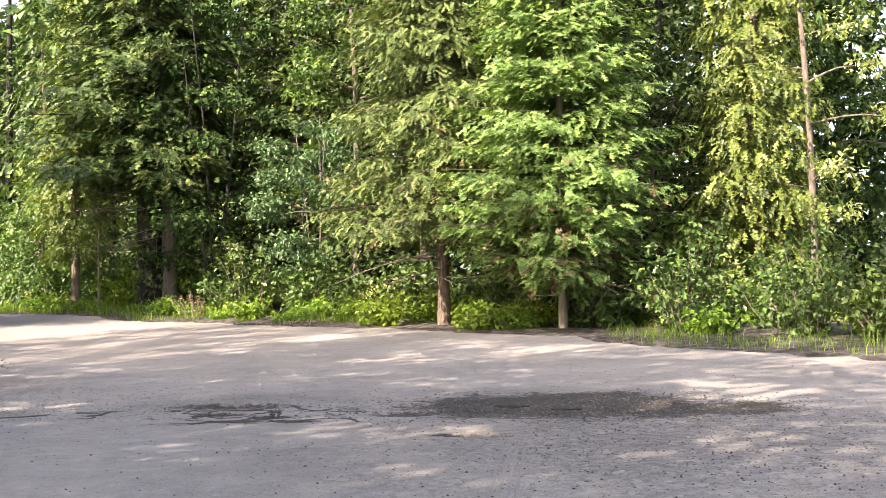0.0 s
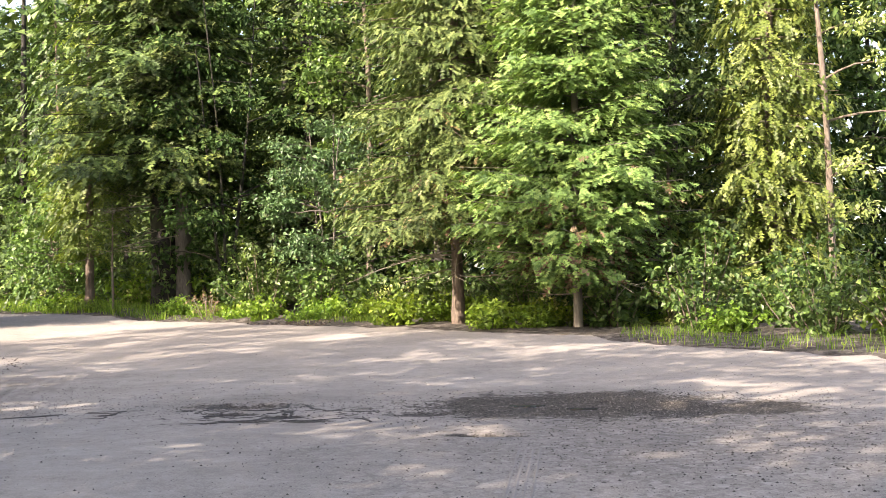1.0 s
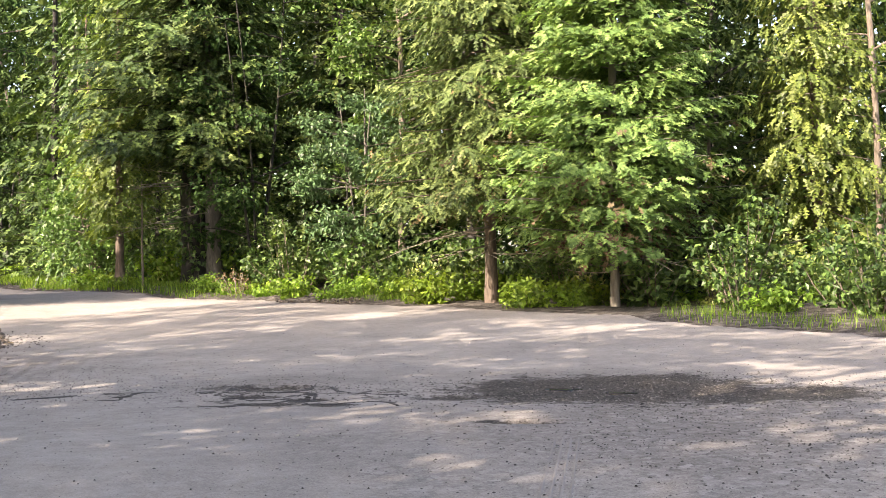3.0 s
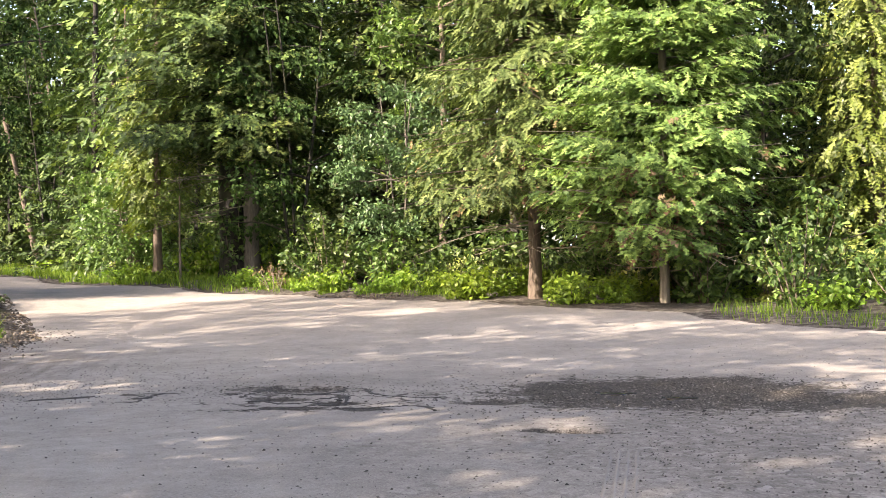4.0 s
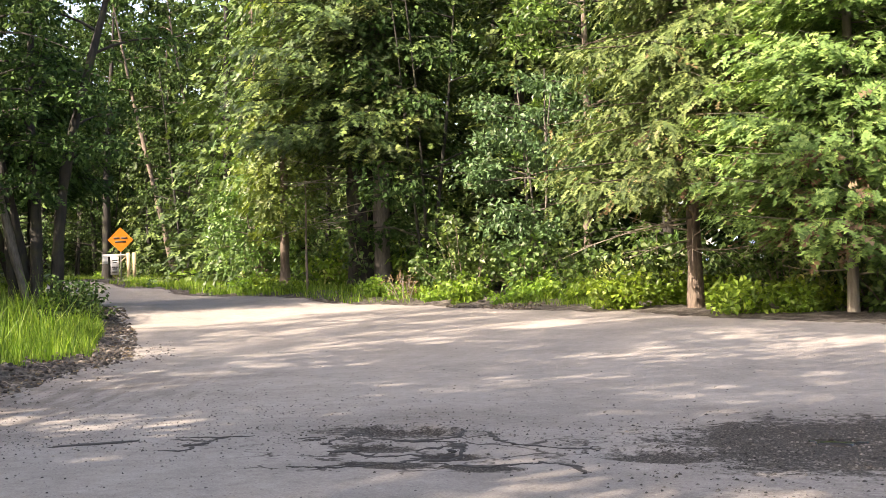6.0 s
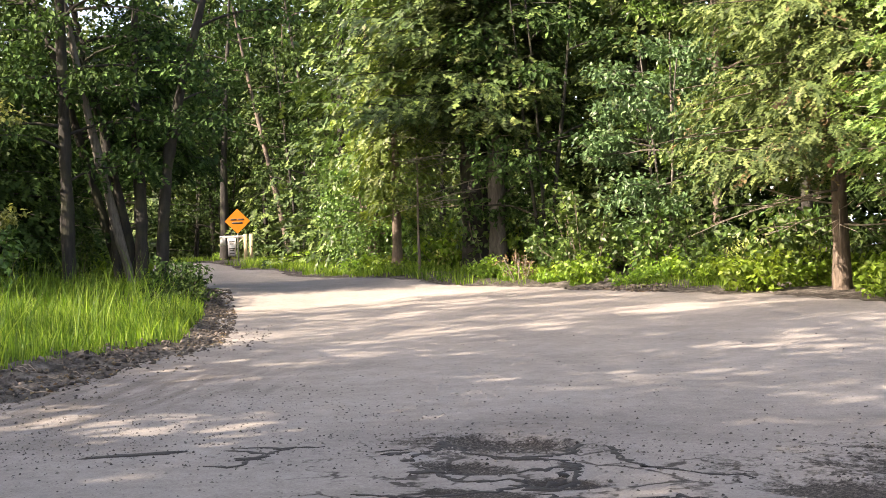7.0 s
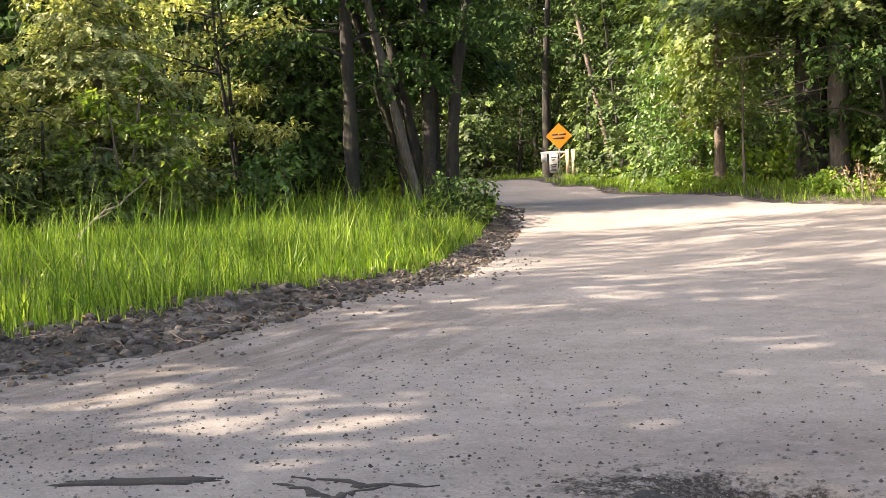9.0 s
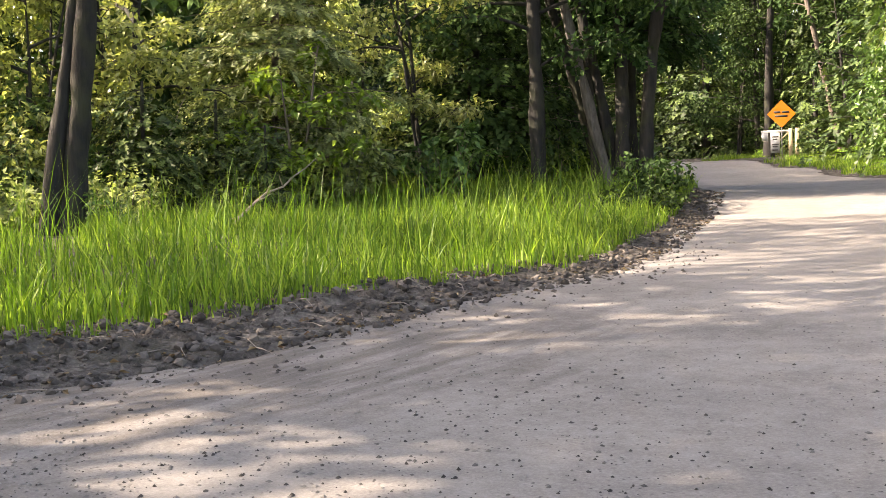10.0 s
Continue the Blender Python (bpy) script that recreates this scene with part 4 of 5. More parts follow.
# added ridge, coloured blue for the bright lake and sky between the stems
m, nt, bsdf = material("blue_gap_fill")
tc = nt.nodes.new("ShaderNodeTexCoord")
nt.links.new(ramp(nt, noise_tex(nt, 0.02, 5, tc.outputs["Object"]), [(0.35, (0.16, 0.25, 0.40)), (0.65, (0.24, 0.34, 0.48))]), bsdf.inputs["Base Color"])
bsdf.inputs["Roughness"].default_value = 1.0
xs, ys = np.linspace(-100, 320, 60), np.linspace(560, 860, 12)
X, Y, V, F = sheet(xs, ys, lambda x, y: np.sin((y - 560) / 300 * math.pi / 2) * (34 + 9 * wobble(x, y, 0.02, 3) + 4 * rough(x, y, 0.04, 3)) - 2)
g = Geo()
g.add(V, F)
tagged(part("backdrop", g, m), "added blue ridge standing in for the bright lake and sky gap", "hills", kind="structure")

# ---- undergrowth ----
shrubs = [
    shrub("thimbleberry_bush", 60, 0.75, 0.75, SHRUB, "low bright green broad-leaved bush at the road edge", stems=13, count=18, size=0.15, parent_pos=(-5.0, 25.0)),
    shrub("thimbleberry_bush", 61, 0.6, 0.9, SHRUB, "low bright green broad-leaved bush at the road edge", stems=14, count=18, size=0.145, parent_pos=(-2.4, 23.3)),
    shrub("hazel_bush", 62, 1.6, 1.0, UNDER_SHADED, "dense green hazel bush at the forest edge", stems=13, count=16, size=0.16, parent_pos=(-6.6, 28.2), clump=0.26),
    shrub("alder_bush", 63, 2.4, 1.2, UNDER_SHADED, "tall green alder bush at the forest edge", stems=15, count=16, size=0.16, parent_pos=(-10.3, 30.6), clump=0.3),
    shrub("dogwood_bush", 64, 1.3, 0.9, BROAD_YELLOW_SUNLIT, "yellow-green dogwood bush at the forest edge", stems=12, count=24, size=0.11, parent_pos=(1.6, 22.6), clump=0.28),
]
rng = np.random.default_rng(8)
spots = [(-5.0, 25.0), (-2.4, 23.3), (-6.6, 28.2), (-10.3, 30.6), (1.6, 22.6)]


CLEAR = [(-14.3, 32.8, 1.5), (-15.2, 33.0, 1.4), (-3.6, 23.9, 1.6), (-2.4, 24.4, 1.0), (-0.4, 21.7, 1.0), (-39.5, 55.0, 4.0), (-37.0, 51.6, 3.4), (-33.5, 48.6, 2.4), (4.8, 22.6, 1.4), (5.6, 21.0, 1.2)]


def bushes(n, inner, outer, low, high, kinds_w, where):
    made = tries = 0
    while made < n and tries < 9000:
        tries += 1
        px, py = rng.uniform(-62, 9), rng.uniform(8, 66)
        if not where(px, py):
            continue
        d = float(lot_distance(px, py))
        if not inner < d < outer or any(math.hypot(px - a, py - b) < c for a, b, c in CLEAR):
            continue
        k = rng.choice(len(shrubs), p=kinds_w)
        gap = (0.7, 0.7, 1.1, 1.4, 1.0)[k]
        if min(math.hypot(px - a, py - b) for a, b in spots) < gap:
            continue
        t = copy_thing(shrubs[k], pose(px, py, gz(px, py) - 0.02, 0, 0, rng.uniform(0, 360)))
        s = rng.uniform(low, high)
        t.scale = (s, s, s * rng.uniform(0.9, 1.15))
        spots.append((px, py))
        made += 1


far_edge = lambda x, y: y > 17 and x > -45 and (y - 17) > (-(x + 4)) * 0.93 - 4 and not (x < -14 and y < 31)
left_bank = lambda x, y: x < -12 and not far_edge(x, y) and y < 52
bushes(40, 0.6, 1.5, 0.55, 1.0, [0.55, 0.4, 0.0, 0.0, 0.05], lambda x, y: far_edge(x, y) and -20 < x < 0.8)
bushes(54, 1.7, 5.0, 0.7, 1.2, [0.08, 0.07, 0.45, 0.32, 0.08], lambda x, y: far_edge(x, y) and x > -20)
bushes(34, 2.9, 6.0, 0.7, 1.3, [0.2, 0.2, 0.2, 0.15, 0.25], lambda x, y: far_edge(x, y) and x <= -20)
bushes(26, 8.6, 13.0, 0.6, 1.15, [0.0, 0.1, 0.25, 0.2, 0.45], lambda x, y: left_bank(x, y) and y < 24)
bushes(40, 1.6, 7.0, 0.7, 1.3, [0.1, 0.1, 0.4, 0.3, 0.1], lambda x, y: left_bank(x, y) and y >= 25)


for k, (px, py, sc) in enumerate(((-16.7, 35.6, 1.5), (-13.1, 34.9, 1.5), (-17.0, 37.2, 1.7), (-12.2, 36.0, 1.6), (-15.6, 38.0, 1.7))):
    t = copy_thing(shrubs[0], pose(px, py, gz(px, py), 0, 0, k * 67))
    t.scale = (sc, sc, sc * 1.2)
shrub("low_bush", 65, 0.9, 0.9, BROAD_SHADED, "low bush at the point of the verge, shade put into its dark green", stems=14, count=26, size=0.12, parent_pos=(-17.4, 23.9))
shrub("low_bush", 66, 0.7, 0.7, BROAD_SHADED, "low bush at the point of the verge, shade put into its dark green", stems=12, count=26, size=0.11, parent_pos=(-16.3, 22.6))
shrub("dead_bush", 67, 1.0, 0.5, DEAD, "small dry brown bush at the forest edge", stems=14, count=5, size=0.07, parent_pos=(-11.6, 29.6), clump=0.14, bark=TWIG_PALE)
for k, (px, py, s) in enumerate(((-17.6, 12.3, 0.45), (-19.2, 14.6, 0.9), (-17.9, 13.9, 0.45), (-20.5, 17.4, 1.1), (-21.0, 19.5, 1.2), (-20.4, 21.5, 1.0), (-21.5, 15.5, 1.2))):
    t = copy_thing(shrubs[(0, 4, 2)[k % 3]], pose(px, py, gz(px, py), 0, 0, k * 50))
    t.scale = (s, s, s)


def fallen_branch(seed, a, e, r0, label):
    rng = np.random.default_rng(seed)
    a, e = np.array(a, float), np.array(e, float)
    ob = thing("fallen_branch", a[0], a[1], a[2], label, "branch")
    u = np.linspace(0, 1, 9)
    p = (e - a) * u[:, None] + rng.normal(0, 0.035, (9, 3)) * (u * (1 - u) * 4)[:, None]
    g = Geo()
    g.tube(p, r0 * (1 - 0.75 * u), 7)
    part("stick", g, TWIG_PALE, ob)
    for k in range(5):
        q = p[2 + k]
        d = unit(rng.normal(0, 1, 3)) * rng.uniform(0.25, 0.6)
        g = Geo()
        g.tube(np.array([q, q + d * 0.5 + rng.normal(0, 0.03, 3), q + d]), [r0 * 0.4, r0 * 0.28, r0 * 0.1], 5)
        part("side_twig", g, TWIG_PALE, ob)


for k, (ax, ay, ex, ey, ez) in enumerate(((-17.3, 15.2, -18.9, 17.8, 1.15), (-21.6, 15.6, -22.2, 17.0, 2.4), (-22.0, 18.0, -21.0, 20.4, 1.3), (-31.5, 50.4, -29.0, 50.0, 1.2), (-30.5, 51.0, -27.6, 49.4, 0.6))):
    fallen_branch(70 + k, (ax, ay, gz(ax, ay)), (ex, ey, gz(ex, ey) + ez), 0.028, "bare grey fallen branch leaning in the undergrowth")


def grass(name, label, n, region, h0, h1, width, seed, group=""):
    """A stretch of grass blades, each a bent tapering strip."""
    r = np.random.default_rng(seed)
    P = region(r, n)
    n = len(P)
    z = ground_height(P[:, 0], P[:, 1])
    tuft = 0.5 + 0.3 * wobble(P[:, 0], P[:, 1], 1.7, seed) + 0.3 * wobble(P[:, 0], P[:, 1], 5.3, seed + 1)
    H = (h0 + (h1 - h0) * r.random(n)) * np.clip(0.3 + 1.1 * tuft, 0.25, 1.6)
    a = r.uniform(0, 6.283, n)
    b = r.uniform(0, 6.283, n)
    d = np.stack([np.cos(a), np.sin(a), np.zeros(n)], -1)
    s = np.stack([np.cos(b), np.sin(b), np.zeros(n)], -1)
    bend = r.uniform(0.05, 0.75, n) ** 1.2
    o = np.column_stack([P, z - 0.02])
    W = width * r.uniform(0.6, 1.3, n)
    rows = []
    for u in (0.0, 0.4, 0.75, 1.0):
        c = o + d * (H * bend * u * u)[:, None] + np.array([0, 0, 1.0]) * (H * u * (1 - 0.25 * bend * u))[:, None]
        w = (W * (1 - u ** 1.6) / 2)[:, None]
        rows += [c - s * w, c + s * w]
    v = np.stack(rows, 1)
    k = np.arange(n)[:, None] * 8
    g = Geo()
    g.add(v, np.concatenate([k + np.array([[0, 1, 3, 2]]), k + np.array([[2, 3, 5, 4]]), k + np.array([[4, 5, 7, 6]])]))
    ob = part(name, g, GRASS, None, smooth=False)
    return tagged(ob, label, "grass", group, "stuff")


def belt(x0, x1, y0, y1, inner, outer, ok=None):
    def region(r, n):
        p = np.column_stack([r.uniform(x0, x1, n * 6), r.uniform(y0, y1, n * 6)])
        d = lot_distance(p[:, 0], p[:, 1]) + 0.3 * wobble(p[:, 0], p[:, 1], 1.3, 2)
        keep = (d > inner) & (d < outer)
        if ok is not None:
            keep &= ok(p[:, 0], p[:, 1])
        return p[keep][:n]
    return region


grass("tall_grass", "tall bright green grass on the verge, going to seed", 54000, belt(-26, -8.5, 4, 27, -0.3, 11.5, lambda x, y: (lot_distance(x, y) > np.clip(1.45 - (y - 10) * 0.18, 0.3, 1.45)) & (np.hypot((x + 17.6) / 1.5, (y - 12.7) / 0.7) > 1)), 0.14, 0.5, 0.02, 1)
grass("short_grass", "short green grass and weeds at the edge of the verge", 9000, belt(-16, -8.2, 7, 22, -0.3, 3.2, lambda x, y: lot_distance(x, y) > np.clip(1.2 - (y - 10) * 0.16, 0.25, 1.2)), 0.06, 0.22, 0.016, 12)
grass("seed_grass", "tall pale grass stalks gone to seed on the verge", 1500, belt(-24, -9, 6, 27, 0.9, 9.0), 0.75, 1.25, 0.016, 9)
grass("edge_grass", "short yellow-green grass along the road edge", 20000, belt(-45, -13, 24, 58, 0.1, 3.0, lambda x, y: (y > 26 - x * 0.12) & (np.hypot(x + 39.6, y - 55.2) > 2.2) & (np.hypot(x + 37.6, y - 52.2) > 1.6)), 0.12, 0.4, 0.026, 2)
grass("edge_grass", "green grass tufts along the lot edge", 7000, belt(-13, 10, 12, 32, 0.25, 1.6, lambda x, y: wobble(x, y, 0.9, 4) > np.where(x > 0.5, -1.0, 0.25)), 0.08, 0.34, 0.014, 3)


# ---- loose stones, clods and small things ----


def lumps(name, label, category, pts, radii, mat, seed, squash=0.6, small=True):
    """Many small faceted lumps lying on the ground, in one mesh."""
    r = np.random.default_rng(seed)
    t0 = (1 + 5 ** 0.5) / 2
    p0 = [(-1, t0, 0), (1, t0, 0), (-1, -t0, 0), (1, -t0, 0), (0, -1, t0), (0, 1, t0), (0, -1, -t0), (0, 1, -t0), (t0, 0, -1), (t0, 0, 1), (-t0, 0, -1), (-t0, 0, 1)]
    f0 = "0 11 5 0 5 1 0 1 7 0 7 10 0 10 11 1 5 9 5 11 4 11 10 2 10 7 6 7 1 8 3 9 4 3 4 2 3 2 6 3 6 8 3 8 9 4 9 5 2 4 11 6 2 10 8 6 7 9 8 1"
    ico = unit(np.array(p0, float))
    fac = np.array([int(w) for w in f0.split()]).reshape(-1, 3)
    if small:
        ico = np.array([(1, 0, 0), (-1, 0, 0), (0, 1, 0), (0, -1, 0), (0, 0, 1), (0, 0, -1)], float)
        fac = np.array([(0, 2, 4), (2, 1, 4), (1, 3, 4), (3, 0, 4), (2, 0, 5), (1, 2, 5), (3, 1, 5), (0, 3, 5)])
    m = len(ico)
    n = len(pts)
    a = r.uniform(0, 6.28, n)
    ca, sa = np.cos(a), np.sin(a)
    v = np.repeat(ico[None], n, 0) * (radii[:, None] * r.uniform(0.65, 1.3, (n, m)))[..., None]
    v = np.stack([v[..., 0] * ca[:, None] - v[..., 1] * sa[:, None], v[..., 0] * sa[:, None] + v[..., 1] * ca[:, None], v[..., 2] * squash], -1)
    v += pts[:, None] + np.array([0, 0, 0.25]) * radii[:, None, None] * squash
    f = (np.arange(n) * m)[:, None, None] + fac[None]
    f = f.reshape(-1, 3)
    g = Geo()
    g.add(v, np.column_stack([f, f[:, 2]]))
    return tagged(part(name, g, mat, None, smooth=False), label, category, kind="stuff")


def lump_material(name, dark, light):
    m, nt, bsdf = material(name)
    geo = nt.nodes.new("ShaderNodeNewGeometry")
    tc = nt.nodes.new("ShaderNodeTexCoord")
    c = ramp(nt, geo.outputs["Random Per Island"], [(0.0, dark), (0.7, tuple((a + b) / 2 for a, b in zip(dark, light))), (1.0, light)])
    c = mixed(nt, calc(nt, "MULTIPLY", noise_tex(nt, 60, 4, tc.outputs["Object"]), 0.6), c, dark)
    nt.links.new(c, bsdf.inputs["Base Color"])
    bsdf.inputs["Roughness"].default_value = 0.9
    return m


STONE = lump_material("gravel_stone", (0.035, 0.033, 0.03), (0.34, 0.325, 0.30))
CLOD = lump_material("dirt_clod", (0.016, 0.013, 0.011), (0.19, 0.165, 0.142))
r = np.random.default_rng(21)
spots2 = [r.normal((1.7, 7.2), (1.3, 1.5), (4200, 2)), r.normal((-3.0, 9.9), (0.8, 0.5), (1100, 2)),
          r.normal((-5.6, 9.3), (0.7, 0.5), (700, 2)), r.normal((-6.0, 10.6), (1.6, 1.6), (1600, 2)), np.column_stack([r.uniform(-9, 5, 3600), r.uniform(3, 15, 3600)])]
p = np.vstack(spots2)
p = p[lot_distance(p[:, 0], p[:, 1]) < 0.3]
rad = 0.004 + 0.009 * r.random(len(p)) ** 2.2
lumps("loose_gravel", "loose grey gravel scattered on the road", "gravel", np.column_stack([p, road_height(p[:, 0], p[:, 1])]), rad, STONE, 3)
wet_pts = np.vstack([r.normal((0.6, 10.0), (1.15, 0.75), (4200, 2)), r.normal((-3.1, 9.9), (0.35, 0.2), (260, 2))])
lumps("wet_gravel", "dark wet gravel in the damp patch", "gravel", np.column_stack([wet_pts, road_height(wet_pts[:, 0], wet_pts[:, 1])]), 0.005 + 0.012 * r.random(len(wet_pts)) ** 2.0,
      lump_material("wet_gravel_stone", (0.010, 0.009, 0.008), (0.24, 0.222, 0.198)), 13)
dark_pts = np.vstack([np.column_stack([r.uniform(-9.5, 5.5, 1300), r.uniform(3, 18, 1300)]), r.normal((-5.4, 9.6), (0.9, 0.9), (380, 2)), r.normal((-4.6, 10.6), (1.6, 1.0), (240, 2)), r.normal((2.2, 6.8), (1.3, 1.6), (900, 2))])
dark_pts = dark_pts[lot_distance(dark_pts[:, 0], dark_pts[:, 1]) < 0]
lumps("loose_pebbles", "small dark pebbles scattered on the road", "gravel", np.column_stack([dark_pts, road_height(dark_pts[:, 0], dark_pts[:, 1])]), 0.004 + 0.008 * r.random(len(dark_pts)) ** 2.2,
      lump_material("dark_pebble", (0.012, 0.011, 0.010), (0.06, 0.055, 0.05)), 14, 0.75)
q = np.column_stack([r.uniform(-20, -7, 60000), r.uniform(4, 27, 60000)])
dq = lot_distance(q[:, 0], q[:, 1])
band = (dq > -0.35) & (dq < np.clip(1.9 - (q[:, 1] - 10) * 0.22, 0.5, 1.9) + 0.15)
spill = (dq > -1.1) & (dq < 0) & (r.random(len(q)) < 0.5 * (1 + dq / 1.1)) & (q[:, 1] < 20)
crumbs = q[(band & (r.random(len(q)) < 0.9)) | spill][:17000]
q = q[band & (r.random(len(q)) < 0.6)][:7000]
rad = 0.007 + 0.042 * r.random(len(q)) ** 3.0
lumps("crumb_dirt", "fine crumbs of dry earth along the verge", "dirt", np.column_stack([crumbs, np.maximum(ground_height(crumbs[:, 0], crumbs[:, 1]), road_height(crumbs[:, 0], crumbs[:, 1]))]),
      0.006 + 0.022 * r.random(len(crumbs)) ** 2.2, CLOD, 5, 0.7)
lumps("clod_dirt", "clods of dry earth and litter along the verge", "dirt", np.column_stack([q, np.maximum(ground_height(q[:, 0], q[:, 1]), road_height(q[:, 0], q[:, 1]))]), rad, CLOD, 4, 0.8, False)

# twigs and dead leaves in the dirt of the verge
lit = q[r.random(len(q)) < 0.28]
zl = np.maximum(ground_height(lit[:, 0], lit[:, 1]), road_height(lit[:, 0], lit[:, 1])) + 0.012
a = r.uniform(0, 6.28, len(lit))
g = Geo()
leaves(g, np.column_stack([lit, zl]), np.column_stack([np.cos(a), np.sin(a), r.normal(0, 0.15, len(lit))]), np.array([0, 0, 1.0]) + r.normal(0, 0.3, (len(lit), 3)), r.uniform(0.03, 0.09, len(lit)), r.uniform(0.012, 0.045, len(lit)), 0.45, 0.3)
tagged(part("leaf_litter", g, DEAD, None, smooth=False), "dry brown leaf litter on the dirt verge", "litter", kind="stuff")
g = Geo()
for k in range(160):
    o = q[r.integers(len(q))]
    an, ln = r.uniform(0, 6.28), r.uniform(0.08, 0.4)
    e = o + ln * np.array([math.cos(an), math.sin(an)])
    zs = [float(np.maximum(ground_height(np.array(w[0]), np.array(w[1])), road_height(np.array(w[0]), np.array(w[1])))) + 0.012 for w in (o, e)]
    g.tube(np.array([(*o, zs[0]), (*((o + e) / 2 + r.normal(0, 0.01, 2)), max(zs) + 0.008), (*e, zs[1])]), [0.004, 0.004, 0.002], 4)
tagged(part("twig_litter", g, TWIG_PALE, None), "small dry twigs on the dirt verge", "litter", kind="stuff")

# cracks filled with damp earth
m, nt, bsdf = material("damp_earth")
tc = nt.nodes.new("ShaderNodeTexCoord")
nz1 = noise_tex(nt, 40, 5, tc.outputs["Object"])
nt.links.new(ramp(nt, nz1, [(0.3, (0.004, 0.0035, 0.003)), (0.7, (0.024, 0.021, 0.018))]), bsdf.inputs["Base Color"])
bsdf.inputs["Roughness"].default_value = 0.8
bumped(nt, bsdf, nz1, 0.6, 0.01)
DAMP = m
CRACKS = [[(-2.47, 10.09), (-2.19, 9.66), (-2.07, 9.54), (-1.67, 9.45), (-1.46, 9.45)], [(-3.69, 9.53), (-3.55, 9.66)],
          [(-3.37, 9.36), (-3.41, 9.79), (-2.89, 9.54), (-2.58, 9.73), (-2.63, 10.09)], [(-3.19, 8.41), (-2.74, 8.48), (-2.54, 8.7), (-2.34, 9.11), (-2.46, 9.56)],
          [(-2.28, 8.7), (-1.95, 8.61), (-1.88, 8.74), (-1.64, 8.88), (-1.43, 8.78), (-1.32, 8.54)], [(-3.1, 9.1), (-2.79, 8.86), (-2.44, 9.02)],
          [(-4.6, 9.38), (-4.3, 9.44), (-4.1, 9.62)], [(-4.4, 8.81), (-4.2, 8.87), (-4.29, 9.27), (-4.26, 9.46)], [(-4.61, 9.3), (-4.29, 9.27)],
          [(-2.85, 9.57), (-2.5, 9.57), (-2.27, 9.1), (-2.36, 8.81)], [(-3.13, 9.16), (-2.7, 9.2), (-2.45, 9.35)]]
r = np.random.default_rng(31)
for line in CRACKS:
    line = np.array(line)
    s = np.concatenate([[0], np.cumsum(np.hypot(*np.diff(line, axis=0).T))])
    k = max(6, int(s[-1] / 0.035))
    u = np.linspace(0, s[-1], k)
    c = np.column_stack([np.interp(u, s, line[:, 0]), np.interp(u, s, line[:, 1])]) + r.normal(0, 0.018, (k, 2))
    tn = unit(np.gradient(c, axis=0))
    nrm = np.column_stack([-tn[:, 1], tn[:, 0]])
    w = (0.016 * r.uniform(0.3, 1.9, k) * np.clip(np.minimum(u, s[-1] - u) / 0.08, 0.15, 1))[:, None]
    rows = []
    for side, dz in ((-1.25, -0.004), (-0.8, 0.004), (0.8, 0.004), (1.25, -0.004)):
        e = c + nrm * w * side
        rows.append(np.column_stack([e, road_height(e[:, 0], e[:, 1]) + dz]))
    v = np.stack(rows, 1)
    i, j = np.meshgrid(np.arange(k - 1), np.arange(3), indexing="ij")
    g = Geo()
    g.add(v, np.stack([i * 4 + j, i * 4 + j + 1, (i + 1) * 4 + j + 1, (i + 1) * 4 + j], -1).reshape(-1, 4))
    part("crack", g, DAMP, road, "dark earth-filled crack")

# broken hollows with dark bottoms
for hx, hy, rx, ry, turn in ((-5.02, 9.03, 0.30, 0.055, 38), (-4.28, 9.1, 0.11, 0.05, 60), (-3.2, 9.9, 0.25, 0.13, 16), (-3.55, 9.5, 0.08, 0.04, 40), (-3.36, 9.33, 0.04, 0.035, 0),
                             (-3.06, 9.06, 0.12, 0.05, 20), (-2.78, 9.56, 0.13, 0.04, 5), (-2.3, 8.84, 0.11, 0.06, 25), (-0.02, 7.5, 0.2, 0.055, 5), (-2.4, 9.4, 0.09, 0.05, 100), (-12.0, 17.95, 0.42, 0.16, 38)):
    k = 30
    a = np.linspace(0, 2 * math.pi, k, endpoint=False)
    rag = r.normal(0, 1, k)
    rag = 1 + 0.16 * (rag + np.roll(rag, 1)) + 0.15 * np.sin(3 * a + hx * 7)
    ca, sa = math.cos(radians(turn)), math.sin(radians(turn))
    rings = []
    for q0, dz in ((1.06, -0.006), (0.94, 0.005), (0.5, 0.007), (0.02, 0.007)):
        ex, ey = rx * rag * q0 * np.cos(a), ry * rag * q0 * np.sin(a)
        px, py = hx + ex * ca - ey * sa, hy + ex * sa + ey * ca
        rings.append(np.column_stack([px, py, road_height(px, py) + dz]))
    i, j = np.meshgrid(np.arange(3), np.arange(k), indexing="ij")
    g = Geo()
    g.add(np.vstack(rings), np.stack([i * k + j, i * k + (j + 1) % k, (i + 1) * k + (j + 1) % k, (i + 1) * k + j], -1).reshape(-1, 4))
    part("pothole", g, DAMP, road, "dark ragged pothole")

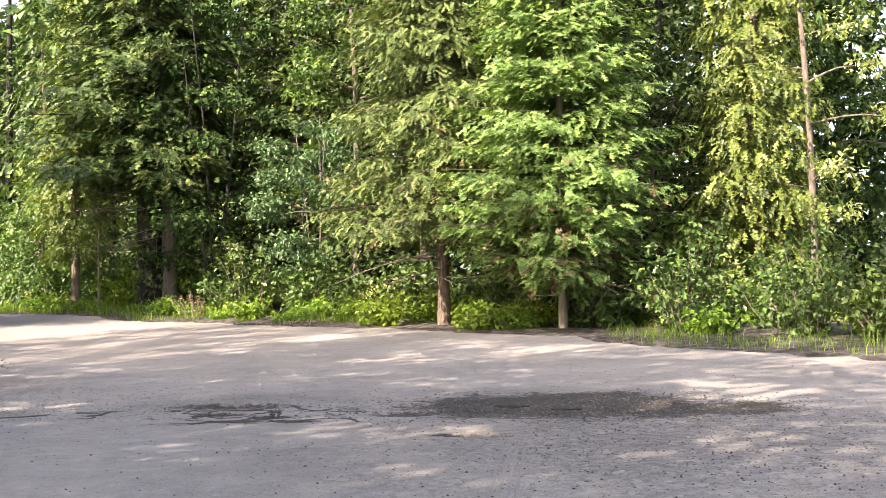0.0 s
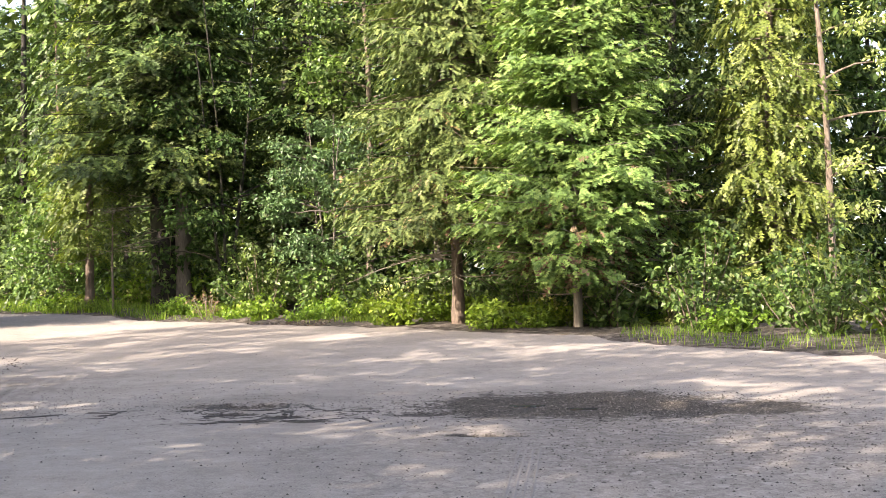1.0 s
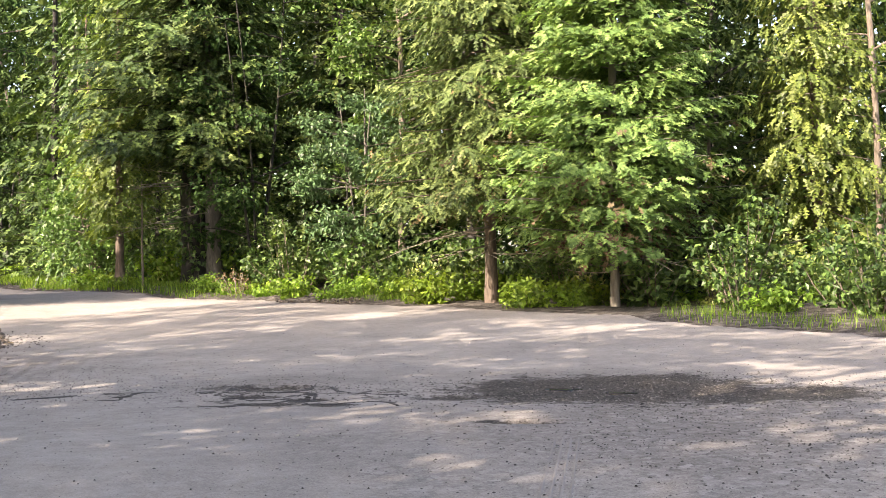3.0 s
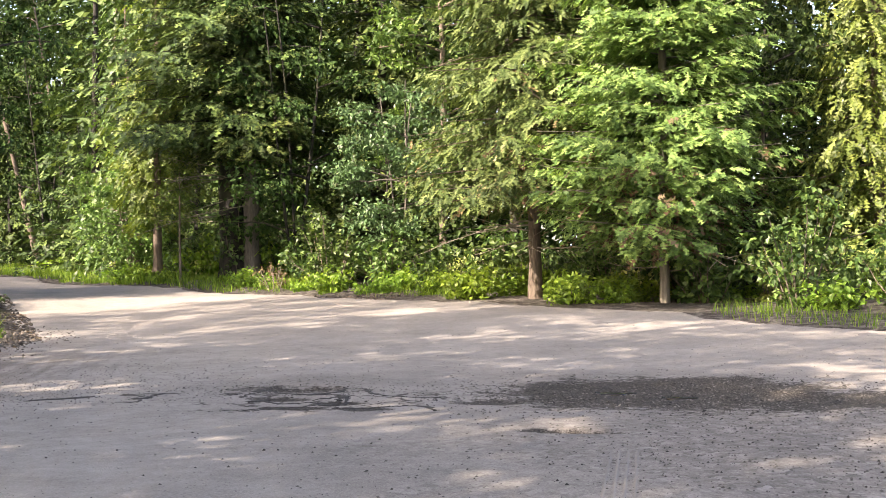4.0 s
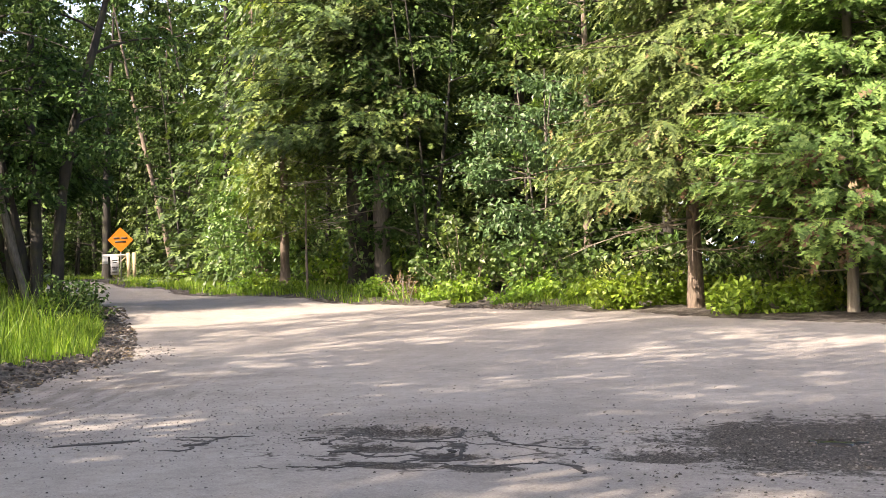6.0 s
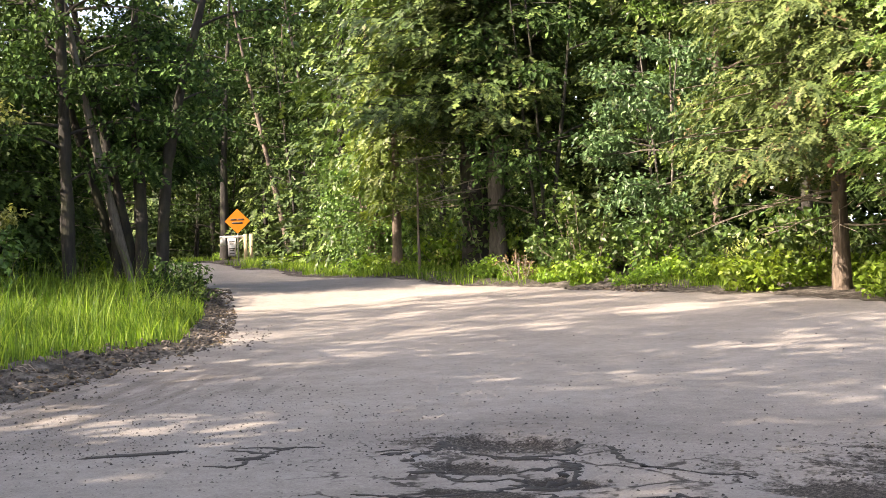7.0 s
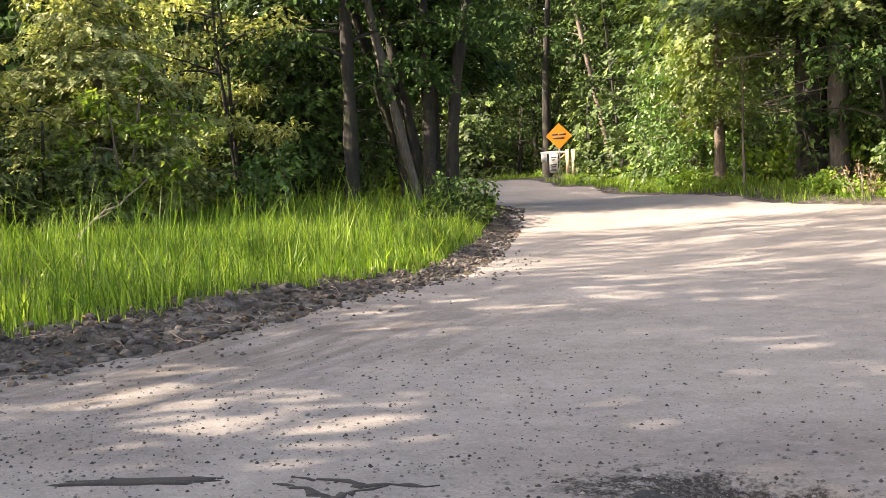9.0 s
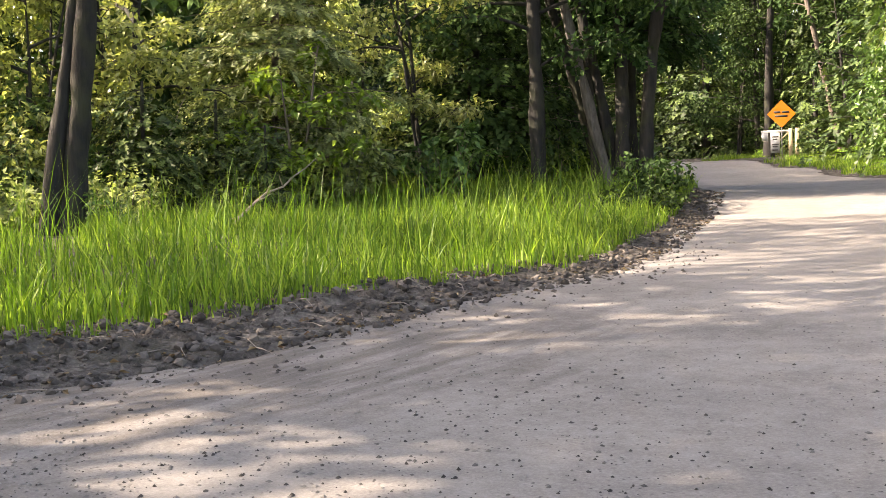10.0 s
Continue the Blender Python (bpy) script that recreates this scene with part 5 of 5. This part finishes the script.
# small puddle that mirrors the trees
m, nt, bsdf = material("puddle_water")
bsdf.inputs["Base Color"].default_value = (0.02, 0.018, 0.014, 1)
bsdf.inputs["Roughness"].default_value = 0.06
bsdf.inputs["IOR"].default_value = 1.33
for k, (px, py, rx, ry) in enumerate(((-0.05, 10.28, 0.17, 0.13), (0.55, 9.95, 0.14, 0.07))):
    a = np.linspace(0, 2 * math.pi, 24, endpoint=False)
    rr = 1 + 0.18 * np.sin(a * 3 + k) + 0.1 * np.sin(a * 5 + 1)
    ring = np.column_stack([px + rx * rr * np.cos(a), py + ry * rr * np.sin(a), np.full(24, float(road_height(np.array(px), np.array(py))) + 0.012)])
    v = np.vstack([ring, ring + (0, 0, -0.03), [[px, py, ring[0, 2]]]])
    f = [(i, (i + 1) % 24, 48, 48) for i in range(24)] + [(i, i + 24, (i + 1) % 24 + 24, (i + 1) % 24) for i in range(24)]
    g = Geo()
    g.add(v, f)
    tagged(part("puddle", g, m), "small rain puddle in the wet gravel", "puddle")

# tyre print
g = Geo()
for k in range(4):
    o, e = np.array([0.34 + 0.055 * k, 6.7]), np.array([0.56 + 0.055 * k, 4.2])
    u = np.linspace(0, 1, 60)[:, None]
    c = o + (e - o) * u
    w = 0.013 + 0.007 * np.sin(np.arange(60) * 1.9 + k)[:, None]
    rows = []
    for sgn, dz in ((-1, -0.004), (-0.5, 0.004), (0.5, 0.004), (1, -0.004)):
        q = c + np.array([1.0, 0.1]) * w * sgn
        rows.append(np.column_stack([q, road_height(q[:, 0], q[:, 1]) + dz]))
    v = np.stack(rows, 1)
    i, j = np.meshgrid(np.arange(59), np.arange(3), indexing="ij")
    g.add(v, np.stack([i * 4 + j, i * 4 + j + 1, (i + 1) * 4 + j + 1, (i + 1) * 4 + j], -1).reshape(-1, 4))
part("tyre_print", g, lump_material("pale_dust", (0.17, 0.158, 0.145), (0.23, 0.214, 0.198)), road, "pale ridged tyre print in the dust")


# ---- signs and gate at the bend ----


def box(g, x0, x1, y0, y1, z0, z1, b=0.008):
    """A box with small bevels on its upright edges."""
    ring = [(x0 + b, y0), (x1 - b, y0), (x1, y0 + b), (x1, y1 - b), (x1 - b, y1), (x0 + b, y1), (x0, y1 - b), (x0, y0 + b)]
    v = [(*p, z0) for p in ring] + [(*p, z1) for p in ring] + [((x0 + x1) / 2, (y0 + y1) / 2, z0), ((x0 + x1) / 2, (y0 + y1) / 2, z1)]
    f = [(i, (i + 1) % 8, (i + 1) % 8 + 8, i + 8) for i in range(8)] + [(i + 8, (i + 1) % 8 + 8, 17, 17) for i in range(8)] + [((i + 1) % 8, i, 16, 16) for i in range(8)]
    g.add(v, f)


def painted(name, col, rough=0.5, wear=0.25):
    m, nt, bsdf = material(name)
    tc = nt.nodes.new("ShaderNodeTexCoord")
    n1, n2 = noise_tex(nt, 6, 5, tc.outputs["Object"]), noise_tex(nt, 45, 3, tc.outputs["Object"])
    c = mixed(nt, calc(nt, "MULTIPLY", n1, wear), col, tuple(v * 0.55 for v in col))
    c = mixed(nt, calc(nt, "MULTIPLY", n2, wear * 0.5), c, tuple(min(1, v * 1.2 + 0.02) for v in col))
    nt.links.new(c, bsdf.inputs["Base Color"])
    bsdf.inputs["Roughness"].default_value = rough
    bumped(nt, bsdf, n2, 0.15, 0.004)
    return m


ORANGE = painted("orange_sign_face", (0.66, 0.21, 0.012), 0.4)
WHITE = painted("white_sign_face", (0.74, 0.74, 0.70), 0.5)
INK = painted("dark_sign_ink", (0.05, 0.045, 0.04), 0.6)
POST = painted("weathered_post_wood", (0.55, 0.44, 0.28), 0.85, 0.5)
STEEL = painted("galvanised_post", (0.35, 0.35, 0.34), 0.45)
FACE = 309.0                                     # turn of the boards, towards the lot

sign = thing("warning_sign", -39.5, 55.2, gz(-39.5, 55.2), "orange diamond warning sign with dark lettering on a post", "sign", rz=FACE - 270)
g = Geo()
box(g, -0.03, 0.03, 0.02, 0.08, -0.1, 2.75)
part("post", g, STEEL, sign)
zc, hd = 3.435 - gz(-39.5, 55.2), 0.66
g = Geo()
rr = 0.05
ring = []
for k in range(4):
    ca = math.pi / 2 * k
    for da in (-0.5, 0, 0.5):
        ring.append(((hd - rr) * math.cos(ca) + rr * math.cos(ca + da), (hd - rr) * math.sin(ca) + rr * math.sin(ca + da)))
m12 = len(ring)
v = [(a, -0.012, zc + b) for a, b in ring] + [(a, 0.012, zc + b) for a, b in ring] + [(0, -0.012, zc), (0, 0.012, zc)]
f = [(i, (i + 1) % m12, 2 * m12, 2 * m12) for i in range(m12)] + [((i + 1) % m12 + m12, i + m12, 2 * m12 + 1, 2 * m12 + 1) for i in range(m12)] + [(i, i + m12, (i + 1) % m12 + m12, (i + 1) % m12) for i in range(m12)]
g.add(v, f)
face = part("sign_face", g, ORANGE, sign, "orange diamond face", smooth=False)
for zz, a, b in ((0.09, -0.36, -0.05), (0.09, 0.02, 0.36), (-0.10, -0.30, 0.28)):
    g = Geo()
    box(g, a, b, -0.020, -0.013, zc + zz - 0.045, zc + zz + 0.045, 0.002)
    part("lettering_bar", g, INK, face, "unreadable dark lettering")

gate = thing("gate_end", -39.55, 56.0, gz(-39.55, 56.0), "wooden gate posts with a pale top rail and notices", "gate", rz=FACE - 270)
for xx in (-0.05, 0.26):
    g = Geo()
    box(g, xx - 0.09, xx + 0.09, -0.09, 0.09, -0.2, 1.5, 0.02)
    part("gate_post", g, POST, gate)
g = Geo()
box(g, -1.45, -0.14, -0.03, 0.03, 1.30, 1.42, 0.006)
part("top_rail", g, WHITE, gate, "pale painted rail")
g = Geo()
g.tube(np.array([(-0.75, 0, 0.75), (-0.16, 0, 1.28)]), [0.03, 0.03], 8)
part("brace", g, POST, gate)
g = Geo()
box(g, -1.0, -0.56, -0.055, -0.033, 0.30, 1.30, 0.003)
board = part("notice_board", g, WHITE, gate, "white notice with dark unreadable writing")
for zz, w in ((1.1, 0.15), (0.98, 0.1), (0.72, 0.16), (0.62, 0.12), (0.45, 0.14)):
    g = Geo()
    box(g, -0.78 - w, -0.78 + w, -0.062, -0.056, zz - 0.03, zz + 0.03, 0.002)
    part("lettering_bar", g, INK, board, "unreadable dark lettering")
g = Geo()
box(g, -1.42, -1.12, -0.055, -0.033, 0.90, 1.32, 0.003)
part("small_notice", g, WHITE, gate, "small white notice")
